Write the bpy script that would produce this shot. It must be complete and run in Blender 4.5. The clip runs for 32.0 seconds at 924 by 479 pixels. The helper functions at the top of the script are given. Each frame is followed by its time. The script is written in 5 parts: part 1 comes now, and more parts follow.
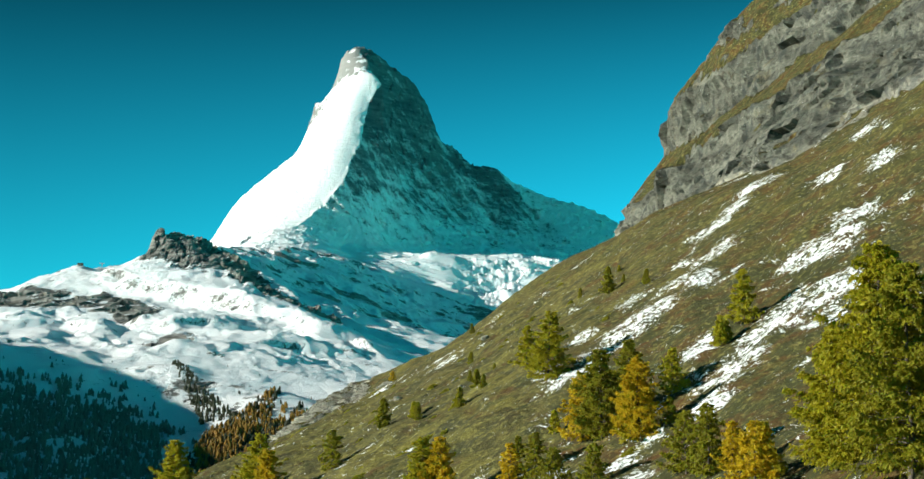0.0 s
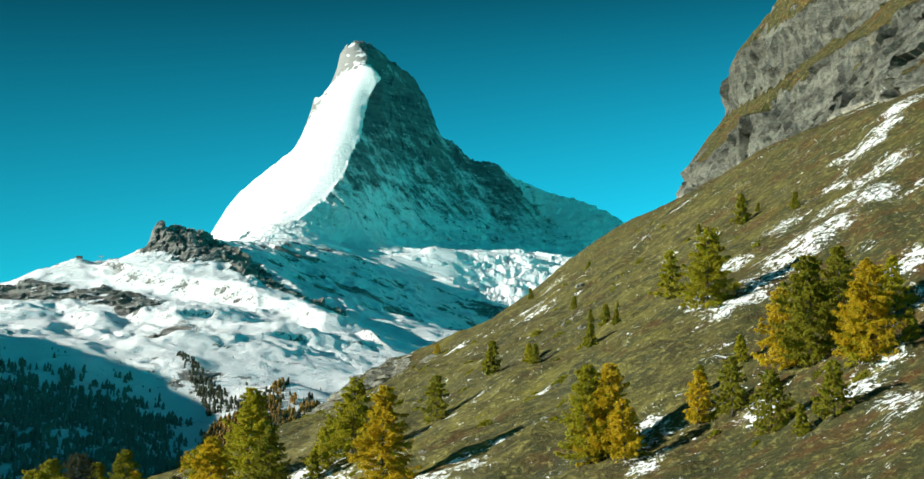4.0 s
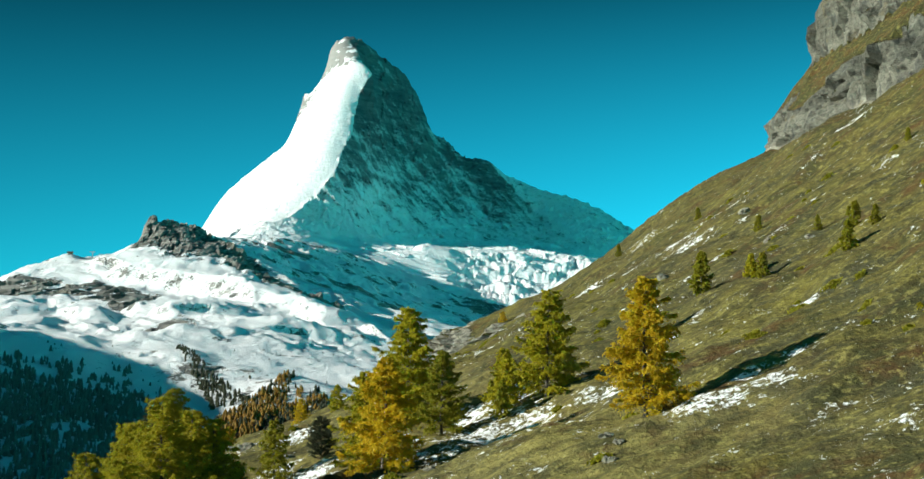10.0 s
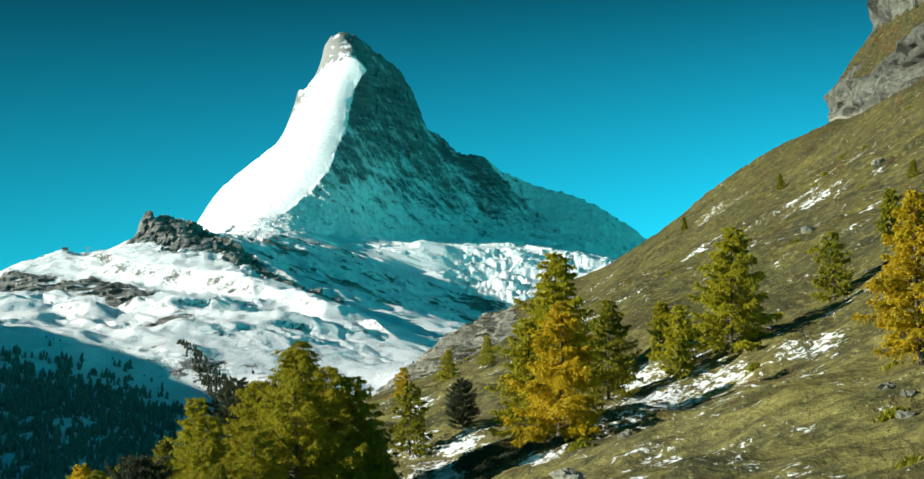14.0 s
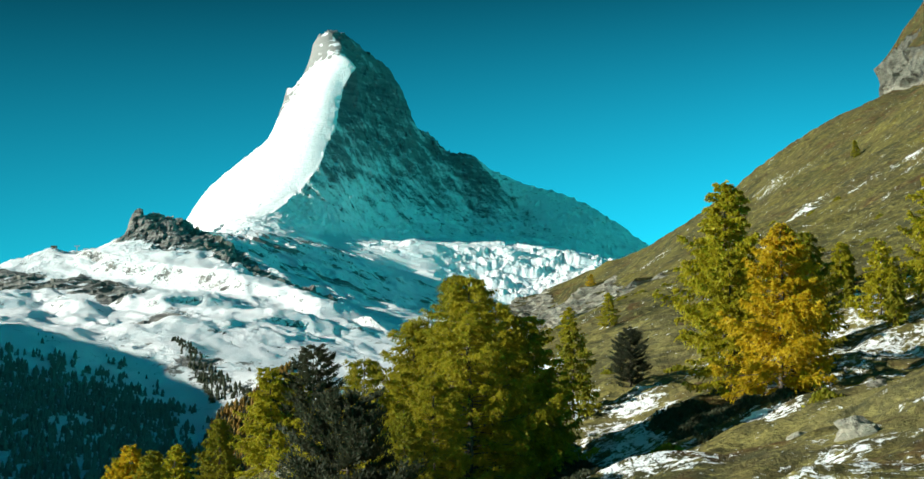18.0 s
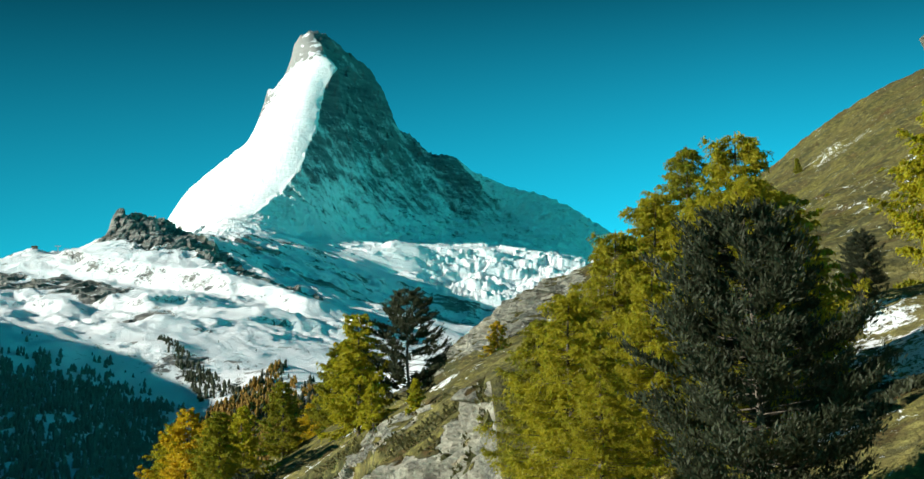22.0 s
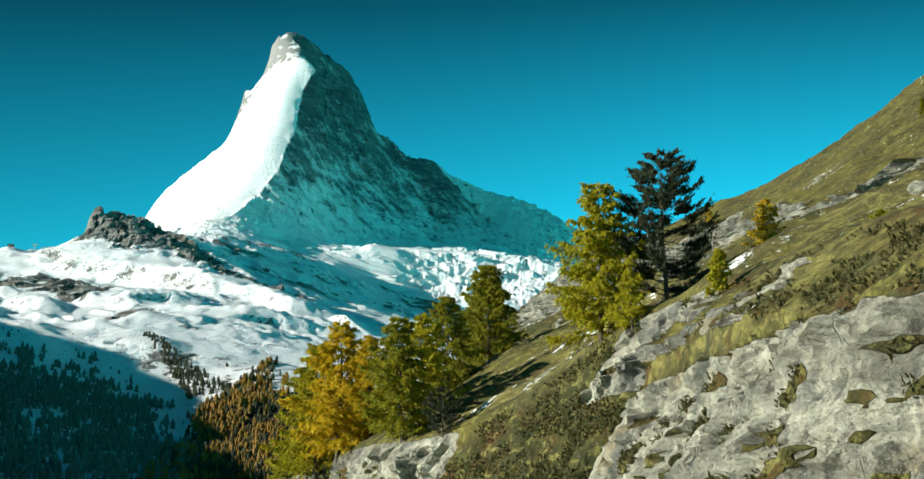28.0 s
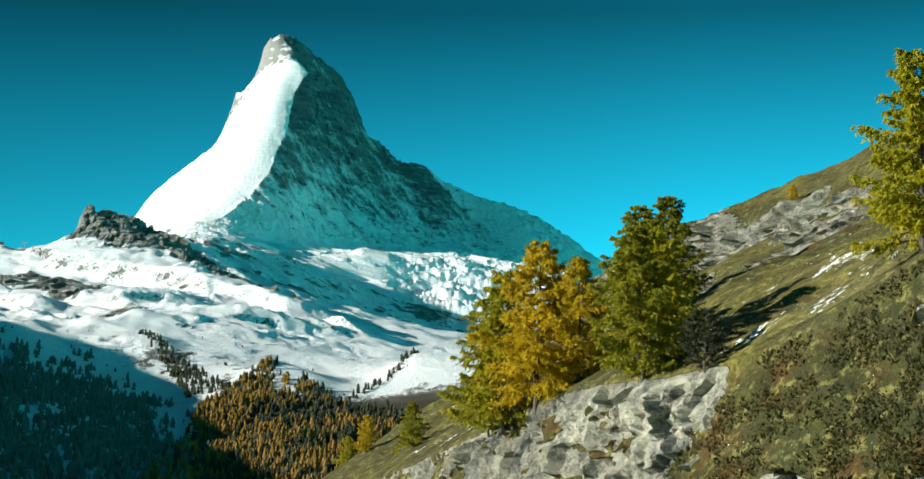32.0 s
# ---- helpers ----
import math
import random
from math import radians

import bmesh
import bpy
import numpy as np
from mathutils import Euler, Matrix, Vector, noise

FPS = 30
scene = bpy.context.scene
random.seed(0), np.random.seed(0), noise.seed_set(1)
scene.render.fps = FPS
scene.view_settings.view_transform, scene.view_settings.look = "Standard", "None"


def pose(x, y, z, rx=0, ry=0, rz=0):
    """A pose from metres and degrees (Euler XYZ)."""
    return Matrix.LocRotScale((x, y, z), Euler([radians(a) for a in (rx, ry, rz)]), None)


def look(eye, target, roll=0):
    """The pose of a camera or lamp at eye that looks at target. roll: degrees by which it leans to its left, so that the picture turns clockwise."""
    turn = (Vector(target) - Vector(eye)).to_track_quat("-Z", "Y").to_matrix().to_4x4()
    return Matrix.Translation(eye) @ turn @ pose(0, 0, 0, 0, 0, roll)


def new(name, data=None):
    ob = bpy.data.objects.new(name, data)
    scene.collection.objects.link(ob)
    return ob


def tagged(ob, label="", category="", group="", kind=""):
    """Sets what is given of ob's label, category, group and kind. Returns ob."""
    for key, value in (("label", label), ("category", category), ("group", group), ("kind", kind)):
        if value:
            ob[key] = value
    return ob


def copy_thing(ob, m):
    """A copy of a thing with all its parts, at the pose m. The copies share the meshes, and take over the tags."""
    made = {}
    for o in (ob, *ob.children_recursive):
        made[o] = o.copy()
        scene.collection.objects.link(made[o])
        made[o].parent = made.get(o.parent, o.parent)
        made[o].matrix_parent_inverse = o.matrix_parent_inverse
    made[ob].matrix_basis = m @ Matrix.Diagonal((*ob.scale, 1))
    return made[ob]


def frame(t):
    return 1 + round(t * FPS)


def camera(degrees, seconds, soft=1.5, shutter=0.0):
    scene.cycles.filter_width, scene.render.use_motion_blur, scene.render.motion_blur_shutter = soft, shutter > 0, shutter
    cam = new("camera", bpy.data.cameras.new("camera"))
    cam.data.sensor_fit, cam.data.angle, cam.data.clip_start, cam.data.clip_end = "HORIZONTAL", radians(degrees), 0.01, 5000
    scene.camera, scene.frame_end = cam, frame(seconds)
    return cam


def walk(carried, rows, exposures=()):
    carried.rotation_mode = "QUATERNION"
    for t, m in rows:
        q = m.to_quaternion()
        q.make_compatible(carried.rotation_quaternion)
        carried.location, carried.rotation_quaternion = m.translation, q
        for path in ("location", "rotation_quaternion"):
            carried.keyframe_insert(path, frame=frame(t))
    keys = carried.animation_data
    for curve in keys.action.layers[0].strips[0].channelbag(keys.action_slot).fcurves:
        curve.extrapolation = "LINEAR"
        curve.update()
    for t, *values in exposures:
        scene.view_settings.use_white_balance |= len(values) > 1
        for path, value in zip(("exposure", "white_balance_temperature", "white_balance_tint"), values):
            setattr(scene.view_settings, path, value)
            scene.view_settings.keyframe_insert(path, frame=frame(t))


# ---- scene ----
# A drone glides up along a larch slope, with the peak ahead. Seconds, place in metres, tilt, lean, turn.
PATH = [
    (0, -0.00, 0.00, -0.00, 99.784, 0.373, -0.000),
    (1, -4.59, 11.01, -1.27, 99.783, 0.361, 0.020),
    (2, -9.17, 21.92, -2.73, 99.786, 0.384, 0.001),
    (3, -13.83, 32.07, -4.02, 99.782, 0.382, -0.096),
    (6, -26.96, 59.92, -7.07, 99.810, 0.251, -0.479),
    (7, -31.34, 68.35, -8.05, 99.846, 0.236, -0.639),
    (8, -35.53, 77.15, -8.90, 99.884, 0.245, -0.733),
    (9, -39.50, 84.91, -9.61, 99.887, 0.205, -0.785),
    (10, -43.40, 92.68, -10.14, 99.876, 0.135, -0.799),
    (11, -47.34, 100.33, -10.48, 99.845, 0.057, -0.841),
    (12, -51.33, 107.75, -10.84, 99.828, -0.021, -0.934),
    (13, -55.12, 115.17, -11.12, 99.825, -0.013, -1.029),
    (14, -58.66, 122.56, -11.32, 99.838, -0.054, -1.143),
    (17, -68.46, 141.95, -12.26, 99.859, -0.192, -1.516),
    (18, -71.72, 148.07, -12.86, 99.871, -0.253, -1.657),
    (19, -74.99, 154.29, -13.69, 99.902, -0.318, -1.832),
    (20, -78.05, 160.53, -14.62, 99.949, -0.317, -2.017),
    (21, -81.14, 166.55, -15.45, 99.989, -0.345, -2.226),
    (22, -84.49, 172.07, -16.16, 100.023, -0.386, -2.438),
    (23, -88.00, 178.08, -16.75, 100.074, -0.352, -2.649),
    (24, -91.55, 184.42, -17.42, 100.123, -0.350, -2.808),
    (25, -95.11, 191.57, -18.33, 100.161, -0.379, -2.960),
    (28, -105.53, 213.62, -21.34, 100.318, -0.184, -3.461),
    (29, -109.27, 220.50, -22.22, 100.384, -0.061, -3.664),
    (30, -113.15, 227.80, -22.93, 100.450, 0.024, -3.801),
    (31, -117.20, 235.29, -23.55, 100.528, 0.188, -3.913),
    (32, -121.38, 243.25, -24.08, 100.601, 0.425, -4.001),
]
cam = camera(30.0, 32.0, 1.5)


def carried(x, y, z, tilt, lean, turn):
    aim = pose(0, 0, 0, 0, 0, turn) @ pose(0, 0, 0, tilt, 0, 0) @ pose(0, 0, 0, 0, 0, lean)
    return Matrix.Translation((x, y, z)) @ aim


walk(cam, [(row[0], carried(*row[1:])) for row in PATH], [(0.0, 0.55)])

# ---------------------------------------------------------------- light
SUN_WAY = Vector((-0.945, -0.205, 0.259)).normalized()
sun = new("sun", bpy.data.lights.new("sun", "SUN"))
sun.data.energy, sun.data.angle, sun.data.color = 6.2, radians(0.5), (0.94, 0.94, 0.83)
sun.matrix_world = look(SUN_WAY * 400, (0, 0, 0))

world = bpy.data.worlds.new("alpine_sky")
scene.world = world
world.use_nodes = True
wt = world.node_tree
sky = wt.nodes.new("ShaderNodeTexSky")
sky.sky_type, sky.sun_disc = "NISHITA", False
sky.sun_elevation, sky.sun_rotation = math.asin(SUN_WAY.z), math.atan2(SUN_WAY.x, SUN_WAY.y)
sky.altitude, sky.air_density, sky.dust_density, sky.ozone_density = 2200, 1.0, 0.3, 3.0
tint = wt.nodes.new("ShaderNodeMix")
tint.data_type, tint.blend_type = "RGBA", "MULTIPLY"
tint.inputs[0].default_value = 1.0
tint.inputs[7].default_value = (0.04, 0.91, 0.76, 1)
# the clear autumn sky pales quickly towards the skyline
heading = wt.nodes.new("ShaderNodeSeparateXYZ")
wt.links.new(wt.nodes.new("ShaderNodeTexCoord").outputs["Generated"], heading.inputs[0])
pale = wt.nodes.new("ShaderNodeMapRange")
for socket, value in zip(pale.inputs, (0.5, 0.10, 0.31, 2.0, 0.345)):
    socket.default_value = value
wt.links.new(heading.outputs[2], pale.inputs[0])
dim = wt.nodes.new("ShaderNodeMix")
dim.data_type, dim.blend_type = "RGBA", "MULTIPLY"
dim.inputs[0].default_value = 1.0
wt.links.new(sky.outputs[0], dim.inputs[6])
wt.links.new(pale.outputs[0], dim.inputs[7])
# and it is a little paler to the east than to the west
side = wt.nodes.new("ShaderNodeMapRange")
for socket, value in zip(side.inputs, (0.5, -0.25, 0.20, 0.76, 1.36)):
    socket.default_value = value
wt.links.new(heading.outputs[0], side.inputs[0])
east = wt.nodes.new("ShaderNodeMix")
east.data_type, east.blend_type = "RGBA", "MULTIPLY"
east.inputs[0].default_value = 1.0
wt.links.new(dim.outputs[2], east.inputs[6])
wt.links.new(side.outputs[0], east.inputs[7])
wt.links.new(east.outputs[2], tint.inputs[6])
wt.links.new(tint.outputs[2], wt.nodes["Background"].inputs[0])
wt.nodes["Background"].inputs[1].default_value = 0.112


# ---------------------------------------------------------------- noise and surfaces
_rng = np.random.default_rng(7)
_PERM = np.tile(_rng.permutation(256), 3)
_GRAD = _rng.normal(size=(256, 3))
_GRAD /= np.linalg.norm(_GRAD, axis=1)[:, None]


def gnoise(p):
    """Gradient noise, about -1 to 1, for rows of three coordinates."""
    c = np.floor(p).astype(int)
    f = p - c
    c &= 255
    u = f * f * f * (f * (f * 6 - 15) + 10)
    out = 0
    for i in (0, 1):
        for j in (0, 1):
            for k in (0, 1):
                h = _PERM[_PERM[_PERM[c[:, 0] + i] + c[:, 1] + j] + c[:, 2] + k]
                d = (_GRAD[h] * (f - (i, j, k))).sum(1)
                w = np.abs(1 - i - u[:, 0]) * np.abs(1 - j - u[:, 1]) * np.abs(1 - k - u[:, 2])
                out = out + d * w
    return out * 1.6


def fbm(p, size, octaves=4, gain=0.5):
    p = np.asarray(p, float) / size
    total, amp = 0, 1.0
    for n in range(octaves):
        total = total + amp * gnoise(p + 17.3 * n)
        p, amp = p * 2.03, amp * gain
    return total


def crags(p, size, octaves=4, gain=0.5):
    """Sharp-crested noise, 0 to about 1.6."""
    p = np.asarray(p, float) / size
    total, amp = 0, 1.0
    for n in range(octaves):
        total = total + amp * (1 - np.abs(gnoise(p + 9.1 * n)))
        p, amp = p * 2.1, amp * gain
    return total - 0.6


_SEED = _rng.uniform(0, 1, (256, 3))
_STEP = _rng.normal(size=256)


def facets(p, size, tilt=0.7):
    """Broken rock: flat tilted faces with sharp steps between them, about -1 to 1."""
    q = np.asarray(p, float) / size
    c = np.floor(q - 0.5).astype(int)
    best, out = np.full(len(q), 1e9), np.zeros(len(q))
    for i in (0, 1):
        for j in (0, 1):
            for k in (0, 1):
                n = c + (i, j, k)
                m = n & 255
                h = _PERM[_PERM[_PERM[m[:, 0]] + m[:, 1]] + m[:, 2]]
                away = q - n - _SEED[h]
                d = (away * away).sum(1)
                near = d < best
                best = np.where(near, d, best)
                out = np.where(near, 0.45 * _STEP[h] + tilt * (away * _GRAD[h]).sum(1), out)
    return out


def ramp(v, a, b):
    v = np.clip((v - a) / (b - a), 0, 1)
    return v * v * (3 - 2 * v)


class Surface:
    """A smooth height over the plan, hung on control points; stiff=False keeps creases along ridges."""

    def __init__(self, points, stiff):
        self.p, self.stiff = np.array(points, float), stiff
        n = len(self.p)
        a = np.zeros((n + 3, n + 3))
        a[:n, :n] = self.kernel(self.p[:, :2])
        a[:n, :n] += np.eye(n) * (-0.02 if not stiff else 60.0)
        a[:n, n:] = np.c_[np.ones(n), self.p[:, :2] / 100]
        a[n:, :n] = a[:n, n:].T
        self.w = np.linalg.solve(a, np.r_[self.p[:, 2], 0, 0, 0])

    def kernel(self, q):
        d = np.sqrt(((q[:, None] - self.p[None, :, :2]) ** 2).sum(-1))
        return d * d * np.log(d + 1e-9) if self.stiff else -np.sqrt(d * d + 12)

    def __call__(self, x, y):
        q = np.stack([np.ravel(x), np.ravel(y)], -1)
        n = len(self.p)
        out = np.concatenate([self.kernel(b) @ self.w[:n] for b in np.array_split(q, max(1, len(q) // 20000))])
        return (out + self.w[n] + q / 100 @ self.w[n + 1:]).reshape(np.shape(x))


def along(points, step):
    """Points every step metres along a line of control points."""
    out = []
    for a, b in zip(points, points[1:]):
        a, b = np.array(a, float), np.array(b, float)
        n = max(1, int(np.linalg.norm(b - a) / step))
        out += [tuple(a + (b - a) * k / n) for k in range(n)]
    return out + [points[-1]]


def mesh_of(name, verts, faces, smooth=True):
    verts, faces = np.asarray(verts, np.float32), np.asarray(faces, np.int32)
    me = bpy.data.meshes.new(name)
    me.vertices.add(len(verts))
    me.vertices.foreach_set("co", verts.ravel())
    me.loops.add(faces.size)
    me.loops.foreach_set("vertex_index", faces.ravel())
    me.polygons.add(len(faces))
    me.polygons.foreach_set("loop_start", np.arange(0, faces.size, faces.shape[1], dtype=np.int32))
    me.polygons.foreach_set("use_smooth", np.full(len(faces), smooth))
    me.update()
    return me


def grid_faces(nu, nv):
    i = np.arange(nu * nv).reshape(nv, nu)
    return np.stack([i[:-1, :-1], i[:-1, 1:], i[1:, 1:], i[1:, :-1]], -1).reshape(-1, 4)


def join(pieces):
    verts, faces, n = [], [], 0
    for v, f in pieces:
        verts.append(v)
        faces.append(f + n)
        n += len(v)
    return np.concatenate(verts), np.concatenate(faces)


def layer(me, name, values):
    me.attributes.new(name, "FLOAT", "POINT").data.foreach_set("value", np.asarray(values, np.float32))


def thing(name, me, material, label, category, kind="", parent=None):
    ob = new(name, me)
    me.materials.append(material)
    ob.parent = parent
    return tagged(ob, label, category, "", kind)


# ---------------------------------------------------------------- materials
class Shader:
    """A small builder for node materials."""

    def __init__(self, name):
        self.mat = bpy.data.materials.new(name)
        self.mat.use_nodes = True
        self.nodes, self.links = self.mat.node_tree.nodes, self.mat.node_tree.links
        self.out = self.nodes["Principled BSDF"]
        self.place = self.nodes.new("ShaderNodeNewGeometry").outputs["Position"]

    def put(self, socket, value):
        if hasattr(value, "links"):
            self.links.new(value, socket)
        elif isinstance(value, tuple) and len(value) == 3 and socket.type == "RGBA":
            socket.default_value = (*value, 1)
        else:
            socket.default_value = value

    def noise(self, size, detail=4, rough=0.55, stretch=None, where=None):
        n = self.nodes.new("ShaderNodeTexNoise")
        n.inputs["Scale"].default_value = 1 / size
        n.inputs["Detail"].default_value, n.inputs["Roughness"].default_value = detail, rough
        p = where or self.place
        if stretch:
            m = self.nodes.new("ShaderNodeMapping")
            m.inputs["Scale"].default_value, m.inputs["Rotation"].default_value = stretch[:3], stretch[3:] or (0, 0, 0)
            self.links.new(p, m.inputs[0])
            p = m.outputs[0]
        self.links.new(p, n.inputs["Vector"])
        return n.outputs[0]

    def cells(self, size, feature="DISTANCE_TO_EDGE", stretch=None):
        n = self.nodes.new("ShaderNodeTexVoronoi")
        n.feature = feature
        n.inputs["Scale"].default_value = 1 / size
        p = self.place
        if stretch:
            m = self.nodes.new("ShaderNodeMapping")
            m.inputs["Scale"].default_value, m.inputs["Rotation"].default_value = stretch[:3], stretch[3:] or (0, 0, 0)
            self.links.new(p, m.inputs[0])
            p = m.outputs[0]
        self.links.new(p, n.inputs["Vector"])
        return n.outputs[0]

    def math(self, op, a, b=0.0, c=0.0):
        n = self.nodes.new("ShaderNodeMath")
        n.operation = op
        for s, v in zip(n.inputs, (a, b, c)):
            self.put(s, v)
        return n.outputs[0]

    def span(self, v, a, b, lo=0.0, hi=1.0):
        n = self.nodes.new("ShaderNodeMapRange")
        n.interpolation_type = "SMOOTHSTEP"
        for s, x in zip(n.inputs, (v, a, b, lo, hi)):
            self.put(s, x)
        return n.outputs[0]

    def mix(self, f, a, b, blend="MIX"):
        n = self.nodes.new("ShaderNodeMix")
        n.data_type, n.blend_type = "RGBA", blend
        for s, x in zip((n.inputs[0], n.inputs[6], n.inputs[7]), (f, a, b)):
            self.put(s, x)
        return n.outputs[2]

    def attribute(self, name):
        n = self.nodes.new("ShaderNodeAttribute")
        n.attribute_name = name
        return n.outputs["Fac"]

    def normal(self, axis):
        n = self.nodes.new("ShaderNodeSeparateXYZ")
        self.links.new(self.nodes.new("ShaderNodeNewGeometry").outputs["Normal"], n.inputs[0])
        return n.outputs[axis]

    def random(self):
        return self.nodes.new("ShaderNodeObjectInfo").outputs["Random"]

    def island(self):
        return self.nodes.new("ShaderNodeNewGeometry").outputs["Random Per Island"]

    def finish(self, colour, rough=0.8, height=None, depth=0.1, specular=0.3):
        self.put(self.out.inputs["Base Color"], colour)
        self.put(self.out.inputs["Roughness"], rough)
        self.put(self.out.inputs["Specular IOR Level"], specular)
        if height is not None:
            b = self.nodes.new("ShaderNodeBump")
            b.inputs["Distance"].default_value, b.inputs["Strength"].default_value = depth, 1.0
            self.put(b.inputs["Height"], height)
            self.links.new(b.outputs[0], self.out.inputs["Normal"])
        return self.mat


SNOW = (0.80, 0.82, 0.84)


def peak_material():
    s = Shader("peak_rock_and_snow")
    beds = s.noise(22, 6, 0.65, (0.3, 0.3, 1.7, 0.12, 0.1, 0))
    fine = s.noise(7, 6, 0.75)
    broad = s.noise(130, 4)
    # the blue in the dark rock paints distance haze into its colour
    rock = s.mix(s.span(beds, 0.35, 0.65), (0.065, 0.075, 0.085), (0.15, 0.16, 0.165))
    rock = s.mix(s.span(broad, 0.4, 0.7, 0, 0.6), rock, (0.17, 0.165, 0.16))
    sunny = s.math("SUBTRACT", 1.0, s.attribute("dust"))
    # sunlight painted in: rock off the north face is paler and warmer
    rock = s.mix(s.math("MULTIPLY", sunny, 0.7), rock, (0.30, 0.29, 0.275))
    fallen = s.noise(16, 6, 0.7, (1.0, 1.0, 0.28, 0, 0.78, 0))
    hold = s.math("ADD", s.attribute("snow"), s.math("MULTIPLY", s.math("SUBTRACT", fine, 0.5), 0.9))
    hold = s.math("ADD", hold, s.math("MULTIPLY", s.math("SUBTRACT", beds, 0.5), 0.7))
    hold = s.math("ADD", hold, s.math("MULTIPLY", s.math("SUBTRACT", fallen, 0.5), 0.7))
    hold = s.math("ADD", hold, s.math("MULTIPLY", s.math("SUBTRACT", s.normal(2), 0.5), 0.5))
    dusted = s.span(hold, 0.12, 1.0, 0.0, 0.92)
    cover = s.math("ADD", s.math("MULTIPLY", sunny, s.span(hold, 0.42, 0.56)), s.math("MULTIPLY", s.attribute("dust"), dusted))
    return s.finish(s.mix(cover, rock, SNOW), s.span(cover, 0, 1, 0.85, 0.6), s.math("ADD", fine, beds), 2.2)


def foothill_material():
    s = Shader("foothill_snow")
    fine, mid = s.noise(3.5, 7, 0.8), s.noise(26, 6, 0.65)
    beds = s.noise(11, 6, 0.7, (0.35, 0.35, 1.6, 0.2, 0, 0))
    rock = s.mix(s.span(beds, 0.35, 0.65), (0.055, 0.056, 0.055), (0.25, 0.24, 0.22))
    rock = s.mix(s.span(mid, 0.50, 0.7, 0, 0.6), rock, (0.18, 0.165, 0.12))
    hold = s.math("ADD", s.normal(2), s.math("MULTIPLY", s.math("SUBTRACT", fine, 0.5), 1.25))
    hold = s.math("ADD", hold, s.math("MULTIPLY", s.math("SUBTRACT", mid, 0.5), 0.6))
    hold = s.math("ADD", hold, s.math("MULTIPLY", s.math("SUBTRACT", s.noise(10, 7, 0.75, (1, 0.5, 1.2)), 0.5), 0.9))
    hold = s.math("SUBTRACT", hold, s.attribute("bare"))
    cover = s.span(hold, 0.60, 0.68)
    ground = s.mix(s.attribute("wooded"), rock, (0.045, 0.034, 0.018))
    return s.finish(s.mix(cover, ground, SNOW), s.span(cover, 0, 1, 0.9, 0.6), s.math("ADD", s.math("MULTIPLY", mid, 1.8), s.math("MULTIPLY", fine, 0.7)), 2.3)


